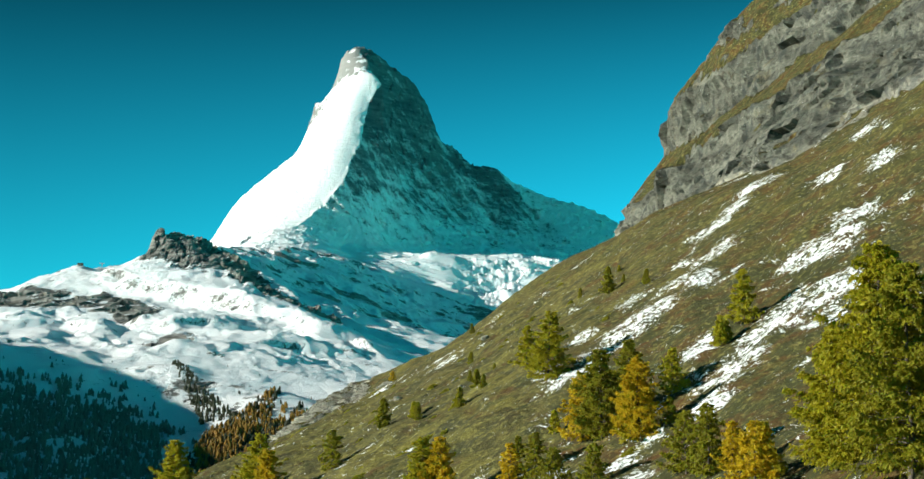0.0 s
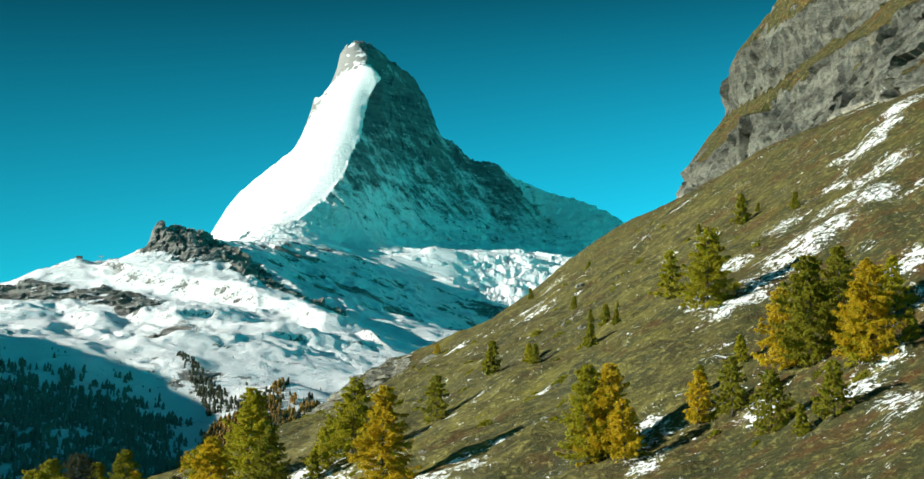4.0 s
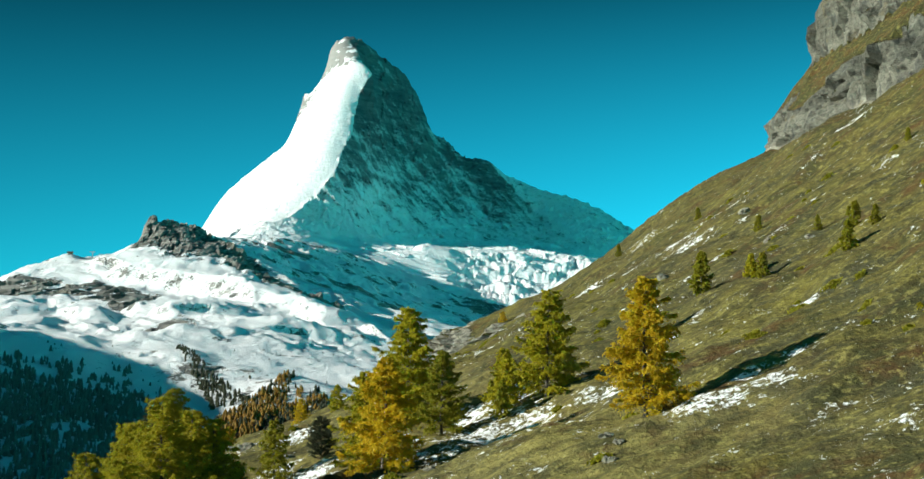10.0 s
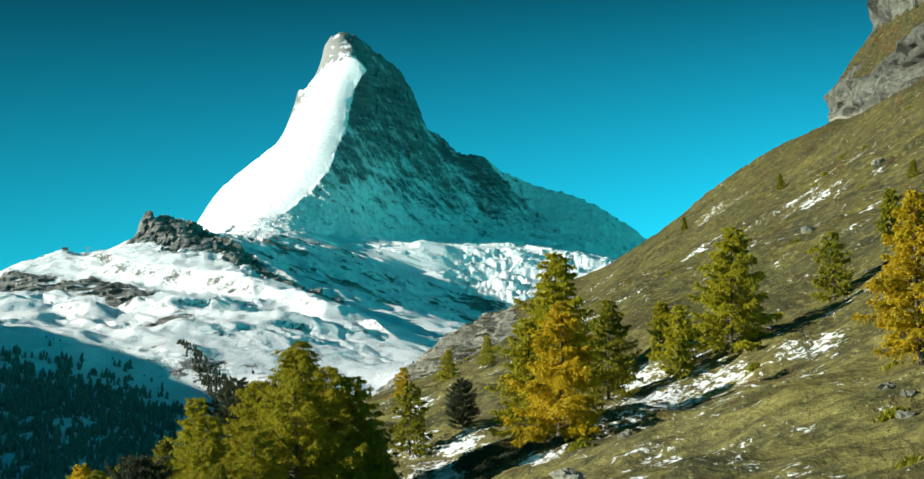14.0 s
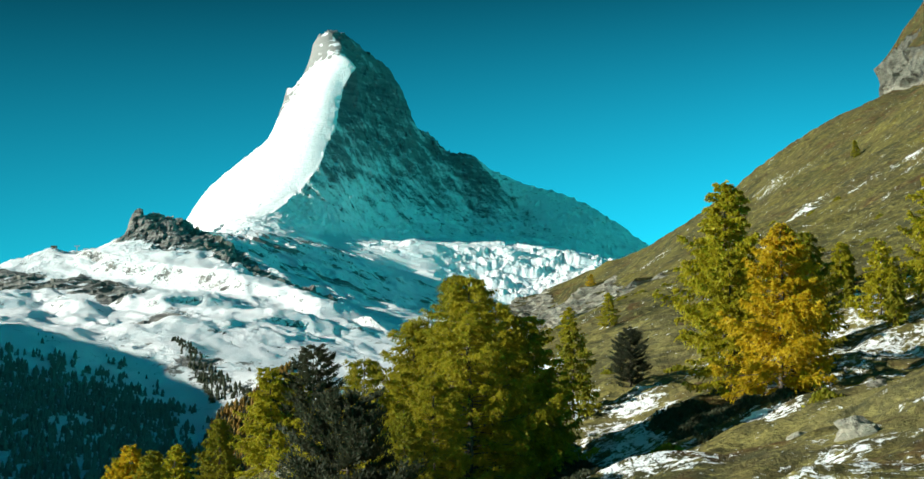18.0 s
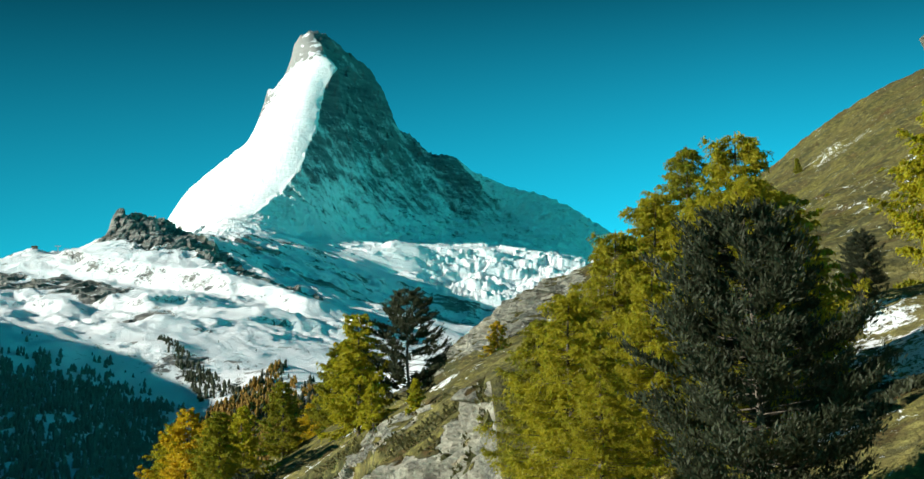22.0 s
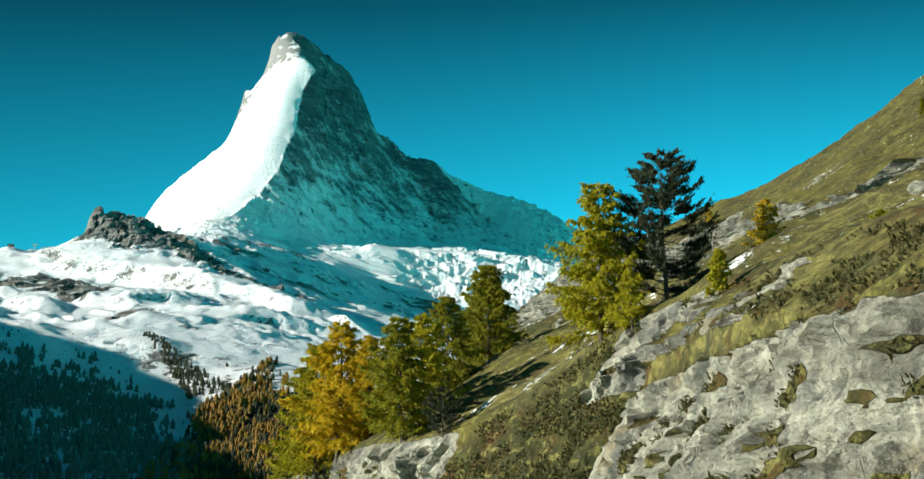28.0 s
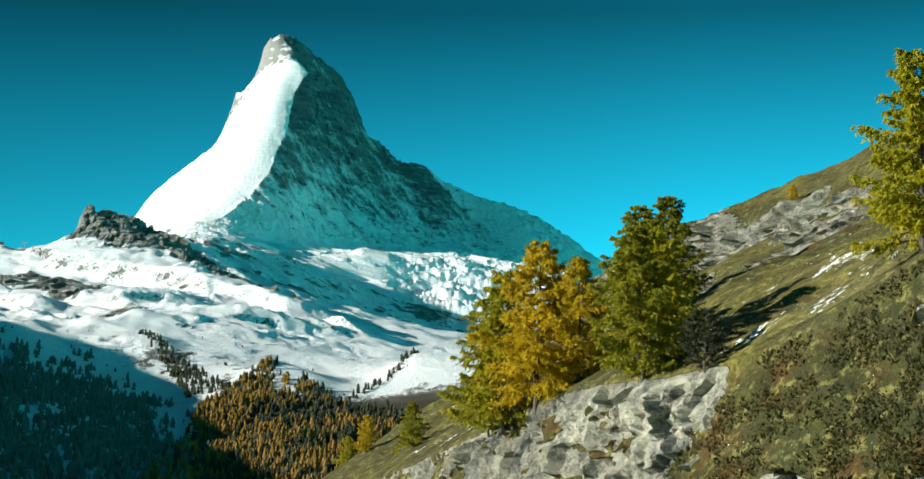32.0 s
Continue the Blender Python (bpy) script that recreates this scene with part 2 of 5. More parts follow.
def hill_material():
    s = Shader("autumn_alpine_turf")
    tuft, clump, broad = s.noise(0.30, 5, 0.7), s.noise(2.0, 5, 0.65), s.noise(17, 4, 0.6)
    streak = s.noise(1.9, 6, 0.7, (0.45, 1.0, 0.8, 0, 0, 0.5))
    turf = s.mix(s.span(streak, 0.34, 0.66), (0.048, 0.044, 0.015), (0.225, 0.196, 0.046))
    turf = s.mix(s.span(broad, 0.44, 0.68, 0, 0.8), turf, (0.128, 0.094, 0.030))
    turf = s.mix(s.span(s.noise(30, 5, 0.6), 0.5, 0.66, 0, 0.7), turf, (0.085, 0.080, 0.038))
    turf = s.mix(s.span(s.noise(5, 6, 0.75), 0.53, 0.61, 0, 0.85), turf, (0.036, 0.036, 0.018))
    turf = s.mix(s.span(s.noise(13, 6, 0.7, (0.5, 1, 1, 0, 0, 0)), 0.50, 0.64, 0, 0.75), turf, (0.20, 0.17, 0.030))
    turf = s.mix(s.span(s.noise(7, 7, 0.75, (0.6, 1, 1, 0, 0, 0)), 0.54, 0.60, 0, 0.8), turf, (0.052, 0.056, 0.034))
    turf = s.mix(s.span(tuft, 0.36, 0.7, 0.7, 0.0), turf, (0.035, 0.030, 0.012))
    turf = s.mix(s.math("MULTIPLY", s.attribute("dry"), s.span(streak, 0.36, 0.62, 0.10, 0.50)), turf, (0.26, 0.22, 0.075))
    rusty = s.mix(s.span(s.noise(5, 5, 0.7), 0.45, 0.62), (0.036, 0.038, 0.014), (0.080, 0.040, 0.013))
    turf = s.mix(s.math("MULTIPLY", s.attribute("heath"), s.span(s.noise(1.6, 5, 0.7), 0.44, 0.66, 0.97, 0.40)), turf, rusty)
    turf = s.mix(s.span(s.noise(0.9, 5, 0.7), 0.52, 0.64, 0, 0.5), turf, (0.30, 0.265, 0.085))
    turf = s.mix(s.span(s.noise(1.9, 5, 0.7), 0.52, 0.64, 0, 0.65), turf, (0.040, 0.040, 0.016))
    turf = s.mix(s.span(s.noise(0.38, 4, 0.7), 0.68, 0.74, 0, 0.8), turf, (0.42, 0.40, 0.33))
    grain = s.noise(0.9, 7, 0.75, (0.6, 0.6, 1.5, 0.3, 0.2, 0))
    bed = s.noise(9, 6, 0.65, (0.3, 0.3, 1.7, 0.12, 0.1, 0))
    joint = s.noise(4.5, 5, 0.6, (1.2, 1.2, 0.6, 0.3, -0.4, 0.5))
    crack = s.math("ADD", s.cells(1.3, stretch=(1, 1, 0.7, 0.3, 0.2, 0)), s.math("MULTIPLY", s.math("SUBTRACT", joint, 0.42), 0.5))
    stone = s.mix(s.span(bed, 0.36, 0.64), (0.29, 0.272, 0.215), (0.60, 0.56, 0.445))
    stone = s.mix(s.span(grain, 0.36, 0.56, 0.45, 0.0), stone, (0.10, 0.092, 0.08))
    stone = s.mix(s.span(s.noise(6, 5, 0.7), 0.56, 0.72, 0, 0.8), stone, (0.40, 0.31, 0.17))
    stone = s.mix(s.span(s.noise(11, 5, 0.7), 0.58, 0.7, 0, 0.6), stone, (0.09, 0.085, 0.08))
    stone = s.mix(s.span(crack, 0.0, 0.008, 0.25, 0.0), stone, (0.035, 0.03, 0.027))
    stone = s.mix(s.span(s.noise(2.4, 9, 0.8), 0.41, 0.475, 0.7, 0.0), stone, (0.055, 0.05, 0.042))
    stone = s.mix(s.span(s.noise(0.7, 6, 0.8), 0.42, 0.58, 0.35, 0.0), stone, (0.13, 0.12, 0.10))
    stone = s.mix(s.span(s.noise(3.2, 6, 0.65, (1, 1, 0.2)), 0.52, 0.62, 0, 0.6), stone, (0.11, 0.118, 0.115))
    # the grey layer darkens stone, standing in for grazing light on the upper walls
    stone = s.mix(s.attribute("grey"), stone, s.mix(1.0, stone, (0.40, 0.42, 0.42), "MULTIPLY"))
    steep = s.math("ADD", s.attribute("rock"), s.math("MULTIPLY", s.math("SUBTRACT", s.noise(3.2, 6, 0.7), 0.5), 1.0))
    bare = s.span(steep, 0.45, 0.56)
    ground = s.mix(bare, turf, stone)
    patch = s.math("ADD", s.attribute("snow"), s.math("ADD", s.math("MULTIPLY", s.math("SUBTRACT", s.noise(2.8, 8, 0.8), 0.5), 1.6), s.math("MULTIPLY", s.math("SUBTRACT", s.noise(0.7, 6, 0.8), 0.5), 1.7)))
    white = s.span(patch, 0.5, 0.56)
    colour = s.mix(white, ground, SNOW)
    rocky = s.math("MULTIPLY", s.math("ADD", s.math("ADD", grain, s.span(crack, 0.0, 0.03, 0.0, 0.25)), bed), bare)
    grassy = s.math("ADD", s.math("MULTIPLY", clump, 1.0), s.math("ADD", s.math("MULTIPLY", tuft, 0.25), s.math("MULTIPLY", s.noise(0.8, 4, 0.6), 0.4)))
    return s.finish(colour, 0.9, s.math("ADD", grassy, s.math("MULTIPLY", rocky, 1.2)), 0.55, 0.15)


def leaf_material(name, dark, light, far):
    s = Shader(name)
    tone = s.mix(s.island(), dark, light)
    tone = s.mix(s.span(s.noise(1.4, 3), 0.35, 0.7), tone, far)
    tone = s.mix(s.math("MULTIPLY", s.random(), 0.35), tone, light)
    mat = s.finish(tone, 0.6, None, 0, 0.25)
    s.out.inputs["Subsurface Weight"].default_value = 0.0
    thin = s.nodes.new("ShaderNodeBsdfTranslucent")
    s.links.new(tone, thin.inputs[0])
    both = s.nodes.new("ShaderNodeMixShader")
    both.inputs[0].default_value = 0.48
    s.links.new(s.out.outputs[0], both.inputs[1])
    s.links.new(thin.outputs[0], both.inputs[2])
    s.links.new(both.outputs[0], s.nodes["Material Output"].inputs[0])
    return mat


def bark_material():
    s = Shader("grey_brown_bark")
    plates = s.noise(0.12, 5, 0.7, (1, 1, 0.25))
    return s.finish(s.mix(s.span(plates, 0.35, 0.65), (0.035, 0.028, 0.022), (0.16, 0.13, 0.10)), 0.9, plates, 0.05)


PEAK_MAT, FOOT_MAT, HILL_MAT, BARK = peak_material(), foothill_material(), hill_material(), bark_material()
GOLD = leaf_material("golden_larch_needles", (0.38, 0.24, 0.008), (0.68, 0.48, 0.016), (0.50, 0.37, 0.012))
OLIVE = leaf_material("yellow_green_larch_needles", (0.20, 0.18, 0.008), (0.50, 0.44, 0.018), (0.34, 0.30, 0.012))
GREEN = leaf_material("olive_larch_needles", (0.12, 0.115, 0.008), (0.36, 0.33, 0.018), (0.22, 0.205, 0.012))
# paler and bluer than the pines: valley haze is put into the colour
FIR = leaf_material("hazed_fir_needles", (0.09, 0.125, 0.12), (0.19, 0.24, 0.20), (0.13, 0.18, 0.155))
RUST = leaf_material("rusty_larch_needles", (0.15, 0.085, 0.018), (0.38, 0.21, 0.03), (0.24, 0.15, 0.028))
MOSS = leaf_material("mossy_larch_needles", (0.16, 0.145, 0.008), (0.45, 0.39, 0.018), (0.29, 0.255, 0.012))
PINE = leaf_material("dark_pine_needles", (0.024, 0.031, 0.020), (0.080, 0.088, 0.046), (0.044, 0.051, 0.028))

# ---------------------------------------------------------------- the great peak, its ridges from the summit down
FURGGEN = [(-305, 4680, 1354), (-329, 4686, 1340), (-344, 4690, 1312), (-352, 4692, 1256), (-357, 4692, 1236), (-374, 4697, 1222), (-392, 4701, 1200), (-415, 4706, 1193), (-425, 4707, 1154), (-433, 4710, 1118),
           (-442, 4714, 1104), (-451, 4716, 1071), (-475, 4725, 1047), (-517, 4737, 1014), (-559, 4751, 984), (-618, 4773, 941), (-652, 4787, 905), (-676, 4797, 865), (-695, 4807, 825), (-735, 4825, 794),
           (-788, 4850, 754)]
HORNLI = [(-305, 4680, 1354), (-280, 4652, 1319), (-262, 4620, 1283), (-249, 4574, 1237), (-220, 4528, 1197), (-235, 4513, 1175), (-251, 4494, 1134), (-260, 4460, 1082), (-266, 4419, 1025), (-269, 4398, 996),
          (-284, 4375, 967), (-293, 4336, 922), (-301, 4307, 888), (-320, 4281, 855), (-333, 4261, 831), (-348, 4243, 807), (-376, 4197, 772), (-404, 4160, 745), (-426, 4133, 734), (-459, 4120, 729),
          (-471, 4050, 694), (-496, 3950, 651)]
ZMUTT = [(-305, 4680, 1354), (-279, 4690, 1354), (-251, 4701, 1344), (-192, 4731, 1304), (-141, 4766, 1272), (-110, 4784, 1226), (-86, 4797, 1174), (-78, 4801, 1137), (-71, 4803, 1117), (-29, 4820, 1098),
         (12, 4834, 1058), (41, 4842, 1049), (70, 4849, 1051), (96, 4857, 1044), (147, 4873, 1007), (241, 4891, 970), (333, 4907, 939), (419, 4920, 910), (526, 4935, 819), (656, 4940, 726)]
NORTH_FACE = [(-187, 4650, 1140), (-199, 4560, 989), (-106, 4640, 943), (-11, 4720, 911), (-250, 4330, 847), (-179, 4430, 822), (-74, 4540, 812), (86, 4740, 866), (218, 4800, 861),
              (-299, 4190, 703), (-192, 4353, 724), (-75, 4430, 739), (31, 4420, 732), (139, 4500, 740), (299, 4600, 745), (466, 4700, 730)]
GLACIER = [(-79, 4180, 688), (-16, 4170, 668), (69, 4190, 660), (154, 4200, 657), (270, 4230, 660), (386, 4250, 652), (-17, 4060, 598), (119, 4060, 585), (256, 4060, 571), (392, 4060, 558)]
APRON = [(-370, 3720, 618), (-343, 3413, 527), (-313, 3086, 439), (-301, 3810, 618), (-280, 3503, 528), (-258, 3176, 440), (-228, 3900, 610), (-214, 3593, 520), (-198, 3266, 433), (-183, 2940, 354), (-152, 3990, 598), (-144, 3683, 510), (-135, 3356, 424),
         (-127, 3030, 346), (-72, 4080, 585), (-70, 3773, 498), (-69, 3446, 413), (-67, 3120, 336), (11, 4080, 556), (5, 3773, 471), (0, 3446, 389), (-5, 3120, 315), (106, 4080, 538), (94, 3773, 455), (216, 4080, 526), (194, 3773, 443)]
SADDLE = [(-496, 3950, 651), (-488, 3750, 619), (-468, 3500, 579), (-444, 3250, 538), (-427, 3000, 494)]
# the rocky spur before it, the snowfield under the spur, and the wooded valley
SPUR = [(-771, 2960, 409), (-700, 2900, 435), (-646, 2870, 442), (-572, 2880, 436), (-536, 2890, 455), (-530, 2890, 486), (-516, 2888, 515), (-495, 2890, 504), (-471, 2890, 500), (-447, 2890, 490),
        (-419, 2850, 468), (-357, 2750, 421), (-309, 2640, 374), (-246, 2510, 325), (-191, 2420, 293), (-126, 2350, 259)]
SNOWFIELD = [(-730, 2600, 336), (-648, 2680, 365), (-571, 2690, 376), (-490, 2680, 375), (-441, 2760, 424), (-634, 2420, 302), (-546, 2380, 290), (-460, 2330, 284), (-412, 2360, 299),
             (-358, 2420, 320), (-287, 2280, 283), (-221, 2200, 256), (-161, 2150, 238), (-105, 2150, 222), (-35, 2150, 211), (-460, 2050, 221), (-386, 2000, 214), (-330, 1930, 208),
             (-270, 2000, 222), (-216, 1980, 212), (-163, 1950, 189), (-100, 1950, 177), (-361, 1800, 167), (-301, 1780, 170), (-238, 1730, 148), (-180, 1700, 135), (-126, 1700, 129)]
VALLEY = [(-520, 1750, 192), (-462, 1740, 179), (-385, 1720, 164), (-332, 1700, 143), (-282, 1660, 119), (-250, 1600, 98), (-223, 1580, 99), (-387, 1450, 93), (-328, 1430, 83), (-272, 1420, 64),
          (-230, 1400, 46), (-197, 1500, 88), (-323, 1200, 30), (-250, 1200, 26), (-213, 1200, 19)]
GULLY = [(-204, 1500, 81), (-189, 1620, 120), (-175, 1660, 138), (-148, 1640, 127), (-110, 1560, 96), (-185, 1350, 46), (-155, 1340, 53), (-118, 1320, 45), (-93, 1500, 87), (-61, 1660, 145),
         (-9, 1700, 150), (-100, 1650, 117), (-193, 1250, 30), (-144, 1200, 24), (-105, 1150, 19)]
HOLLOWS = [(-900, 3300, 300), (-750, 3350, 380), (-850, 3900, 480), (-700, 4300, 600), (-660, 4450, 640), (-900, 5000, 560), (-560, 5000, 700), (-300, 5000, 980),
           (-50, 5000, 820), (250, 5000, 760), (600, 5000, 600), (800, 4700, 520), (700, 4200, 480), (600, 3500, 400), (450, 2800, 260), (400, 2100, 180), (250, 1600, 130), (100, 1200, 30), (-60, 1000, -10),
           (-200, 900, -30), (-450, 900, 0), (-323, 1050, -10), (-213, 1000, -25), (-700, 1200, 120), (-900, 1700, 220), (-1000, 2500, 320)]

EAST_FACE = [(x - 10, y - 70, z - 85) for x, y, z in FURGGEN[5:13:2]] + [(x - 5, y - 80, z - 55) for x, y, z in FURGGEN[13::2]] + [(x - 10, y - 200, z - 150) for x, y, z in FURGGEN[13::2]]
BACK = [(x, y + 80, z - 110) for x, y, z in FURGGEN[::3] + ZMUTT[2::3]]
# snow banks that fall away from the sun: the crest of each, and the height and width of its drop
BANKS = [([(-520, 2720), (-407, 2605), (-331, 2508), (-257, 2384), (-208, 2307), (-150, 2190)], 17, 44), ([(-600, 2270), (-527, 2311), (-480, 2240), (-440, 2142)], 8, 34), ([(-315, 2219), (-265, 2247), (-222, 2281)], 8, 30),
         ([(-428, 2290), (-370, 2185), (-350, 2150)], 7, 26), ([(-660, 2360), (-600, 2420), (-560, 2400)], 5, 30), ([(-180, 2060), (-120, 2090), (-60, 2100)], 7, 30), ([(-300, 2130), (-230, 2100), (-190, 2050)], 4, 30)]
massif = Surface(EAST_FACE + BACK + along(FURGGEN, 14) + along(HORNLI[1:], 10) + along(ZMUTT[1:], 18) + along(SPUR, 22) + along(SADDLE, 30) + NORTH_FACE + GLACIER + APRON + SNOWFIELD + VALLEY + GULLY + HOLLOWS, False)


def lines(*spans):
    """Grid lines from spans of start, end and step."""
    return np.concatenate([np.arange(a, c, step) for a, c, step in spans])


def terrain(name, xs, ys, rough, material, label):
    x, y = [a.ravel() for a in np.meshgrid(xs, ys)]
    z = massif(x, y)
    p = np.stack([x, y, z], -1)
    p, extra = rough(p)
    me = mesh_of(name, p, grid_faces(len(xs), len(ys)), False)
    faces = grid_faces(len(xs), len(ys))
    even = (extra["snow"] - extra["dust"])[faces[:, 0]] > 0.8 if "snow" in extra else extra["bare"][faces[:, 0]] < 0.12
    me.polygons.foreach_set("use_smooth", even)
    for key, values in extra.items():
        layer(me, key, values)
    return thing(name, me, material, label, "mountain", "structure")


def from_line(p, points):
    """Metres in plan from a line of control points, and the side: positive to the east."""
    q = np.array([a[:2] for a in points], float)
    best, side = np.full(len(p), 1e9), np.ones(len(p))
    for a, b in zip(q, q[1:]):
        w = b - a
        s = np.clip(((p[:, :2] - a) @ w) / (w @ w), 0, 1)
        d = np.hypot(*(p[:, :2] - a - s[:, None] * w).T)
        near = d < best
        best = np.where(near, d, best)
        side = np.where(near, np.sign(w[0] * (p[:, 1] - a[1]) - w[1] * (p[:, 0] - a[0])), side)
    return best, side


def peak_rough(p):
    high = ramp(p[:, 2], 640, 780)
    off, side = from_line(p, HORNLI)
    edge, _ = from_line(p, FURGGEN + ZMUTT[1:])
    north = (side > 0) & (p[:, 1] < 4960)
    crease = np.where(north, 0.35 + 0.65 * ramp(off, 2, 25), 0.05 + 0.95 * ramp(off, 20, 90)) * (0.35 + 0.65 * ramp(edge, 2, 26))
    down = 0.72 * p[:, 2] - 0.70 * p[:, 0]
    fall = np.stack([p[:, 0] * 0.72 + p[:, 2] * 0.70, 0.5 * p[:, 1], 0.24 * down], -1)
    shelf = np.stack([(p[:, 2] * 0.95 + p[:, 0] * 0.30), 0.5 * p[:, 1], 0.18 * p[:, 0]], -1)
    ribs = crags(fall + 40, 46, 5, 0.55) - 0.85
    broken = facets(p * (1, 1, 0.7) + 6 * fbm(p, 30, 2)[:, None], 36) * 5 + facets(p * (1, 1, 0.6), 13) * 2.6
    beds = np.sin(p[:, 2] / 6 + 3.0 * fbm(p, 60, 2)) * 1.2 + fbm(p, 9, 2) * 1.3
    ledges = facets(p * (0.35, 0.6, 1.3), 16) * 3.2 * ramp(p[:, 2], 1070, 1120)
    shove = (broken + beds + ribs * 10) * high * crease * np.where(north, 1.0, 0.26) + np.where(north, 0, ledges * crease)
    low = ramp(p[:, 2], 780, 680) * (facets(shelf, 26) * 6 + fbm(shelf, 40, 3) * 5)
    lift = (fbm(p, 22, 3) * 4 + facets(p * (1, 1, 0.3), 22) * 5) * high * crease * np.where(north, 1.0, 0.4) + low
    lift = lift + 10 * np.exp(-off / 10) * ramp(p[:, 2], 690, 800) * ramp(p[:, 2], 1330, 1290) * (0.85 + 0.35 * facets(p, 18))
    teeth = np.exp(-edge / 8) * (facets(p * (1, 0.5, 0), 17) * 6 + facets(p * (1, 0.5, 0), 7) * 3) * ramp(p[:, 2], 900, 1000) * ramp(p[:, 0], 130, 60)
    lift = lift + teeth
    ice = ramp(p[:, 2], 690, 660) * ramp(p[:, 0], -40, 30)
    lift = lift + ice * (facets(p * (0.6, 1.6, 0.4), 46) * 10 + facets(p * (0.6, 1.2, 0.4), 20) * 5 + facets(p, 9) * 2.5)
    # snow by face: the sunny east face is white but for the summit rock, the north face is dark and dusted along its fall lines
    top = ramp(p[:, 2] - 0.20 * (p[:, 0] + 348) + 10 * fbm(p, 16, 3), 1226, 1240)
    broken_edge = ramp(p[:, 2], 1090, 1125) * ramp(p[:, 0] - 0.35 * (p[:, 2] - 1130), -385, -425)
    east = 1.12 - (0.62 + 0.5 * fbm(p + 5, 22, 3)) * top - 0.50 * broken_edge - 0.22 * ramp(p[:, 2], 1060, 1130) + 0.20 * np.clip(fbm(p * (0.4, 0.4, 1.6), 14, 3, 0.6), -1, 0.2) * ramp(p[:, 2], 850, 1080)
    east = east - 0.35 * np.exp(-off / 26) * ramp(p[:, 2], 1000, 860) * ramp(fbm(p + 31, 26, 3), -0.1, 0.4)
    streak = fbm(fall, 26, 5, 0.65) * 0.30 + fbm(fall + 60, 9, 3, 0.6) * 0.15 + fbm(shelf + 90, 22, 4, 0.65) * 0.20 + 0.18 * ribs
    face = 0.40 - 0.22 * ramp(p[:, 2], 940, 1150) + 0.55 * ramp(p[:, 2], 960, 720) + streak
    face = face - 0.25 * ramp(off, 70, 10) * ramp(p[:, 2], 1000, 1110) + 0.22 * ramp(np.abs(p[:, 0] + 135 + 0.62 * (1000 - p[:, 2])), 60, 15) * ramp(p[:, 2], 1040, 980)
    rib = ramp(np.abs(p[:, 0] - 45 - 0.9 * (1055 - p[:, 2])), 55, 15) * ramp(p[:, 2], 870, 930)
    face = face - 0.22 * rib
    west = (p[:, 0] - 92 - 0.86 * (1050 - p[:, 2]) > 0) & (p[:, 1] > 4700)
    snow = np.where(north, np.where(west, 0.92 + 0.3 * streak, face), east + 0.10 * streak)
    lift = lift - 40 * ramp(p[:, 1], 3905, 3865)
    p = p + np.stack([0.25 * shove * np.where(north, 1, -1), -0.6 * shove, lift], -1)
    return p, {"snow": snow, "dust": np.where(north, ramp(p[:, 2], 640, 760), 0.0)}


